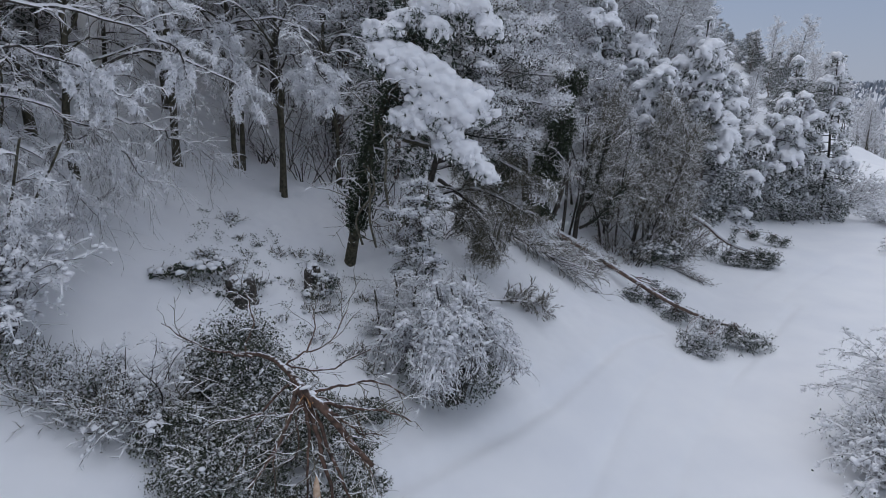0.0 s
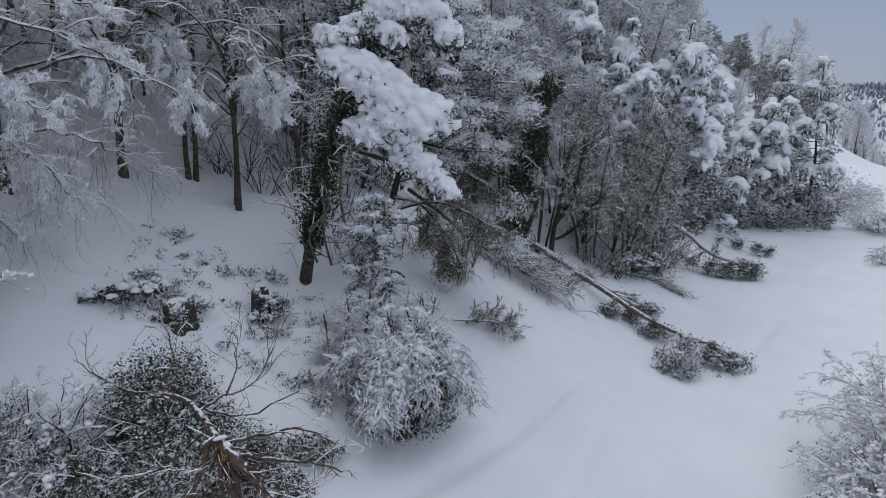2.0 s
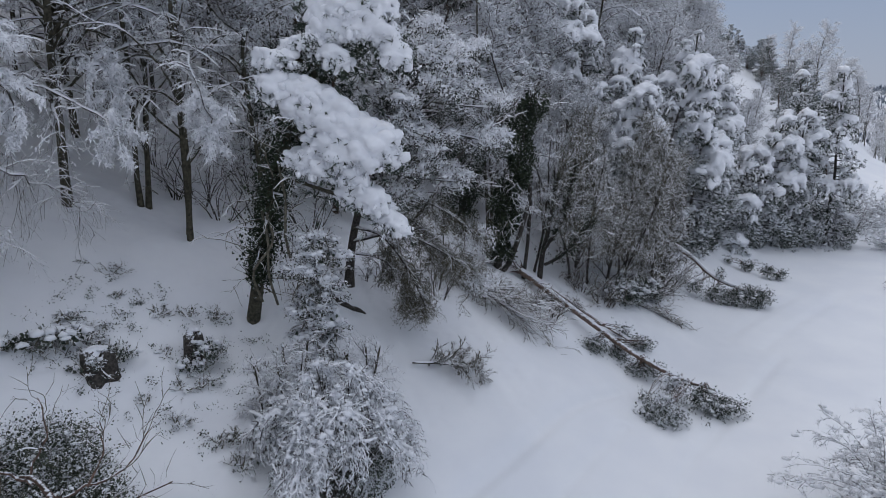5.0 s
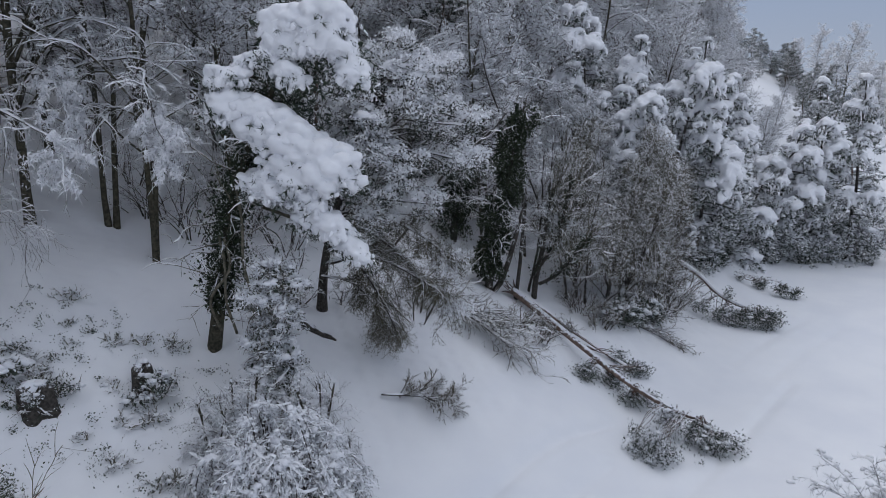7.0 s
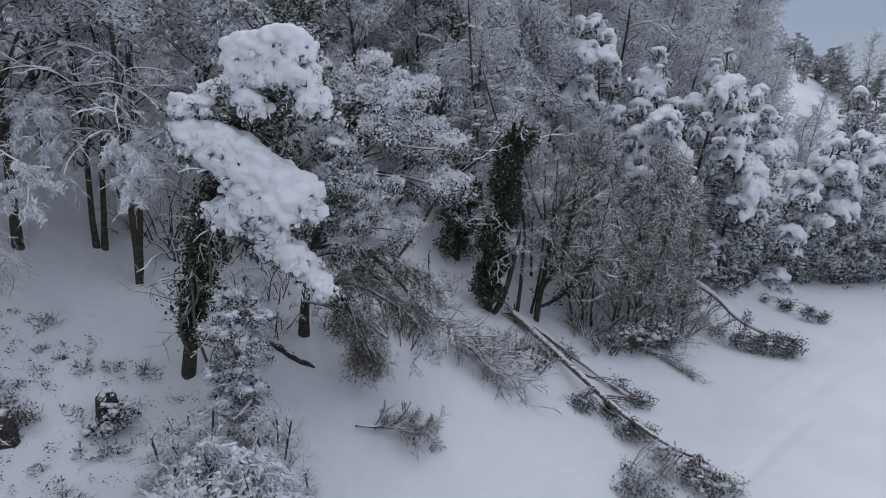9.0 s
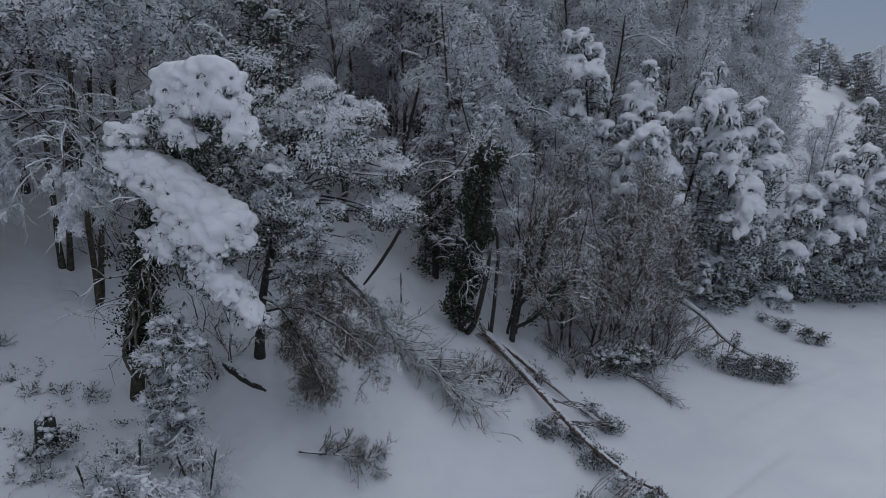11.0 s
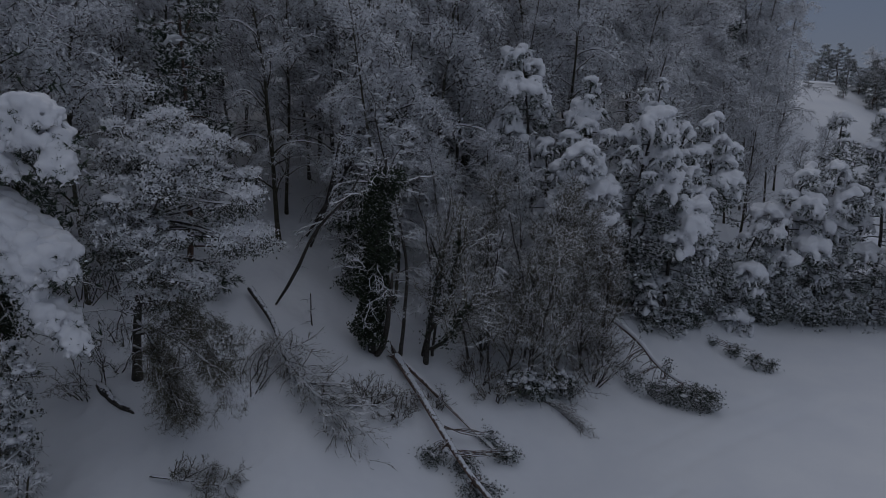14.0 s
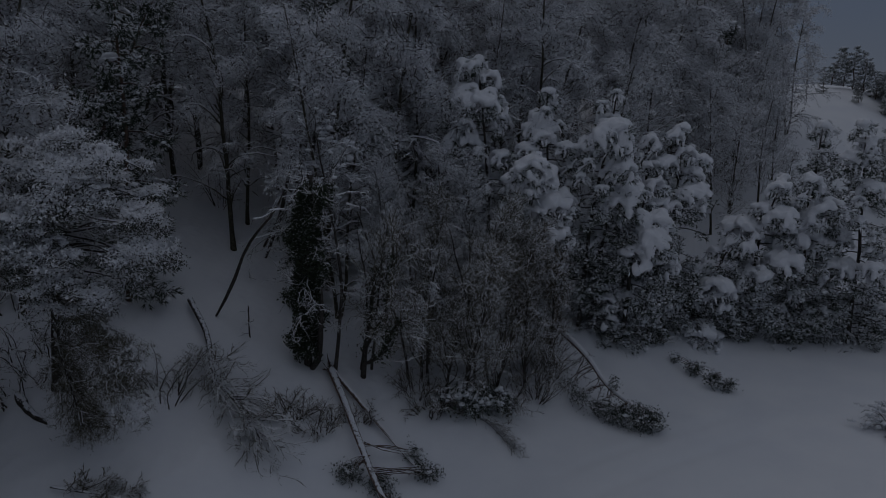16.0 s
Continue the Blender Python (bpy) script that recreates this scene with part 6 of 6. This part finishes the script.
FAR = [hanging_tree((x, y, place(x, y)), h, 0.13, 360 + i, "bare frosted tree high in the wood", limbs=44, lo=0.16, reach=0.3, heavy=0.7, sub=6, twigs=4, flakes=5, twig_r=0.014, snow=2.3, sides=4, droop=0.06, lift=0.45, angle=48, canopy=6000)
       for i, (x, y, h) in enumerate(((-18.0, 52.0, 14.0), (-10.0, 60.0, 15.0), (0.0, 64.0, 13.0)))]
FIRS = [snowy_conifer((x, y, place(x, y)), h, 2.0, 340 + i, "dark snow-dusted conifer in the wood", lobes=30, girth=1.5, load=0.3, voxel=0.2, group="dark conifers in the wood", name="dark_conifer", tuft=0.3, dens=75, blade=7, cap=0.55, frost=0.4, power=0.4)
        for i, (x, y, h) in enumerate(((-2.4, 33.5, 14.5), (-5.4, 34.5, 14.0)))]
for i, (x, y, k) in enumerate(((7.3, 41.0, 0.60), (8.4, 42.5, 0.59), (9.9, 43.5, 0.72), (11.2, 43.0, 0.68))):
    copy_thing(FAR[i % 3], pose(x, y, place(x, y), 0, 0, 80 * i) @ Matrix.Diagonal((k, k, k, 1)))
UNDER = [shrub((x, y, place(x, y)), h, 0.7, 350 + i, "snow-dusted bare undergrowth in the wood", stems=11, sub=5, twigs=4, droop=0.2, snow=0.03, name="undergrowth", group="undergrowth in the wood")
         for i, (x, y, h) in enumerate(((-9.5, 31.5, 2.6), (-3.2, 31.0, 3.2), (-2.0, 28.3, 1.3), (-0.3, 29.1, 1.1), (-3.3, 28.5, 1.6), (-2.5, 29.4, 1.8), (-6.3, 29.5, 2.2), (-5.1, 29.9, 2.8), (-7.3, 30.1, 2.6), (-8.3, 29.8, 1.6), (-5.8, 32.2, 3.4), (-4.5, 30.9, 2.6)))]
rng = np.random.default_rng(77)
spots = [(o.location.x, o.location.y) for o in SLOPE + KINDS + FAR + FIRS] + [(c[0], c[1]) for c in CONIFERS]
made = 0
for _ in range(6000):
    u, v = 11 + 52 * rng.random() ** 1.4, -34 + 100 * rng.random()
    x, y = 11.1 - 0.81 * u + 0.58 * v, 26.3 + 0.58 * u + 0.81 * v
    if (u < 17 and v < 4) or (u < 19 and -1 < v < 7) or (v > 36 and (u < 17 or u > 32)) or (-15 < v < -3 and u < 27) or (u < 15.5 and 9 < v < 36):
        continue
    if any((x - a) ** 2 + (y - b) ** 2 < (1.2 + 0.03 * u) ** 2 for a, b in spots):
        continue
    spots.append((x, y))
    src = FIRS[made % 2] if made % 13 == 4 else UNDER[made % 2] if made % 6 == 3 else KINDS[made % 4] if u < 24 else FAR[made % 3]
    s = 0.9 + 0.4 * rng.random()
    copy_thing(src, pose(x, y, place(x, y), 0, 0, 360 * rng.random()) @ Matrix.Diagonal((s, s, s * (0.95 + 0.15 * rng.random()), 1)))
    made += 1
    if made >= 235:
        break

# unseen trees added along the bank beside the camera, to shade it
for i in range(18):
    x, y = -15.5 - 2.6 * (i % 4) - rng.random(), 3.0 + 1.25 * i - 4.4 * (i % 4) * 0.25 + rng.random()
    if x < -0.74 * y - 3.2:
        copy_thing(KINDS[i % 4], pose(x, y, place(x, y), 0, 0, 360 * rng.random()))

# ---- shrubs along the far side of the meadow ----
shrub((16.8, 20.5, place(16.8, 20.5)), 3.6, 0.66, 401, "frosted bare shrub beside the meadow", stems=150, sub=12, twigs=6, girth=0.022, droop=0.28, snow=0.075, clumps=2200, clump_size=0.06, group="shrubs beside the meadow", subl=0.6, base=0.8)
shrub((14.2, 18.1, place(14.2, 18.1)), 2.5, 0.8, 402, "low snow-covered shrub beside the meadow", stems=110, sub=10, twigs=6, girth=0.022, droop=0.3, snow=0.07, clumps=1600, clump_size=0.06, group="shrubs beside the meadow", leaf=1500, subl=0.7, base=0.7)
for i, (x, y, h) in enumerate(((37.0, 53.6, 2.2), (37.3, 60.4, 3.8), (40.0, 63.0, 3.2), (43.6, 66.0, 1.6), (31.9, 43.5, 1.7))):
    shrub((x, y, place(x, y)), h, 1.0, 410 + i, "round snow-dusted shrub on the meadow", stems=52, sub=7, twigs=5, droop=0.24, snow=0.045, clumps=350, group="shrubs on the meadow")

# ---- far trees on the rise beyond the meadow ----
for i, (x, y, h, w) in enumerate(((26.0, 77.0, 14.5, 1.9),)):
    snowy_conifer((x, y, place(x, y)), h, w, 420 + i, "tall conifer dusted with snow on the rise", lobes=28, load=0.6, tuft=0.30, cap=0.85, girth=1.5, group="conifers on the rise")
for i, (x, y, s) in enumerate(((26.0, 84.0, 1.0), (28.5, 92.0, 1.0), (24.0, 82.0, 1.05), (22.0, 74.0, 1.0), (21.0, 67.0, 0.95), (19.0, 61.0, 1.0), (25.0, 90.0, 1.1), (17.5, 55.5, 0.9), (23.5, 70.0, 0.8), (28.0, 80.0, 1.15), (26.5, 72.5, 1.0),
                              (24.6, 66.0, 0.95), (26.2, 69.0, 0.9), (27.6, 75.5, 0.85), (25.2, 62.5, 0.85), (28.6, 71.6, 0.75), (29.2, 79.0, 0.7), (31.0, 84.0, 0.6), (32.5, 90.0, 0.6), (34.0, 96.0, 0.55), (37.0, 101.5, 0.4), (30.0, 75.0, 0.7), (31.8, 71.0, 0.6), (29.6, 67.0, 0.6), (66.0, 136.0, 0.78), (71.0, 138.0, 0.66), (62.0, 134.0, 0.6), (76.0, 138.0, 0.7), (81.0, 136.0, 0.62), (86.0, 134.0, 0.6), (58.0, 128.0, 0.45), (73.0, 126.0, 0.55), (79.0, 124.0, 0.55), (68.0, 122.0, 0.45), (64.0, 114.0, 0.36), (70.0, 112.0, 0.36))):
    copy_thing(FAR[i % 3], pose(x, y, place(x, y), 0, 0, 77 * i) @ Matrix.Diagonal((s, s, s, 1)))
for i, (x, y, s) in enumerate(((43.0, 106.5, 0.5), (44.9, 103.8, 0.45), (46.5, 102.6, 0.5), (48.3, 102.3, 0.52), (45.4, 100.0, 0.42), (50.2, 100.6, 0.5), (52.4, 99.6, 0.46), (41.0, 108.5, 0.5), (55.0, 98.6, 0.45), (47.6, 99.4, 0.36), (39.4, 104.5, 0.3), (42.6, 101.5, 0.25), (39.6, 80.0, 0.62), (42.2, 84.5, 0.6), (43.5, 90.0, 0.55), (46.6, 95.5, 0.5), (44.6, 79.0, 0.6), (49.0, 97.0, 0.42), (44.0, 105.5, 0.46), (45.8, 104.6, 0.4), (47.4, 103.6, 0.5), (49.4, 101.8, 0.42), (51.4, 100.4, 0.52), (53.6, 99.4, 0.42), (46.2, 101.0, 0.36), (48.9, 99.9, 0.36), (42.2, 107.6, 0.4), (40.8, 76.0, 0.5))):
    copy_thing(FIRS[i % 2], pose(x, y, place(x, y), 0, 0, 50 * i) @ Matrix.Diagonal((s * 1.1, s * 1.1, s * 0.75, 1)))
rng = np.random.default_rng(91)
for i in range(44):
    x, y = 66 + 60 * rng.random(), 105 + 70 * rng.random()
    s = 0.6 + 0.35 * rng.random()
    copy_thing(FAR[i % 3], pose(x, y, place(x, y), 0, 0, 360 * rng.random()) @ Matrix.Diagonal((s * 1.2, s * 1.2, s, 1)))


# ---- the wooded hill across the valley ----
def far_hill():
    rng = np.random.default_rng(95)
    a = np.linspace(0, 1, 60)
    ridge = np.stack([90 + 480 * a, 430 - 230 * a], -1)
    back = np.array([0.43, 0.9])
    crest = 31 + 5 * np.sin(a * 7) + 3 * np.sin(a * 19 + 1)
    rows = [np.column_stack([ridge + back * f * 90, -40 + (crest + 40) * np.sin(min(f, 1) * 1.57) - 30 * max(0, f - 1)]) for f in np.linspace(0, 1.8, 12)]
    g = Geo()
    i = (np.arange(11)[:, None] * 60 + np.arange(59)[None]).ravel()
    g.add(np.array(rows), np.stack([i, i + 1, i + 61, i + 60], -1))
    tagged(new("distant_hill", g.mesh("distant_hill", FIELD_SNOW)), "snowy hill across the valley", "hill", kind="structure")
    k = 16000
    t, f = rng.random(k), 1.05 * rng.random(k) ** 0.7
    xy = np.stack([90 + 480 * t, 430 - 230 * t], -1) + back * (f * 90)[:, None]
    z = -40 + (np.interp(t, a, crest) + 40) * np.sin(np.minimum(f, 1) * 1.57)
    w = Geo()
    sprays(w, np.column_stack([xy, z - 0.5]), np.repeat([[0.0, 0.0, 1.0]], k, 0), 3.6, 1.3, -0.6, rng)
    # far trees carry the blue of distance haze in their colour
    tagged(new("distant_wood", w.mesh("distant_wood", FAR_WOOD)), "frosted wood on the hill across the valley, blue haze in its colour", "wood", kind="stuff")


far_hill()
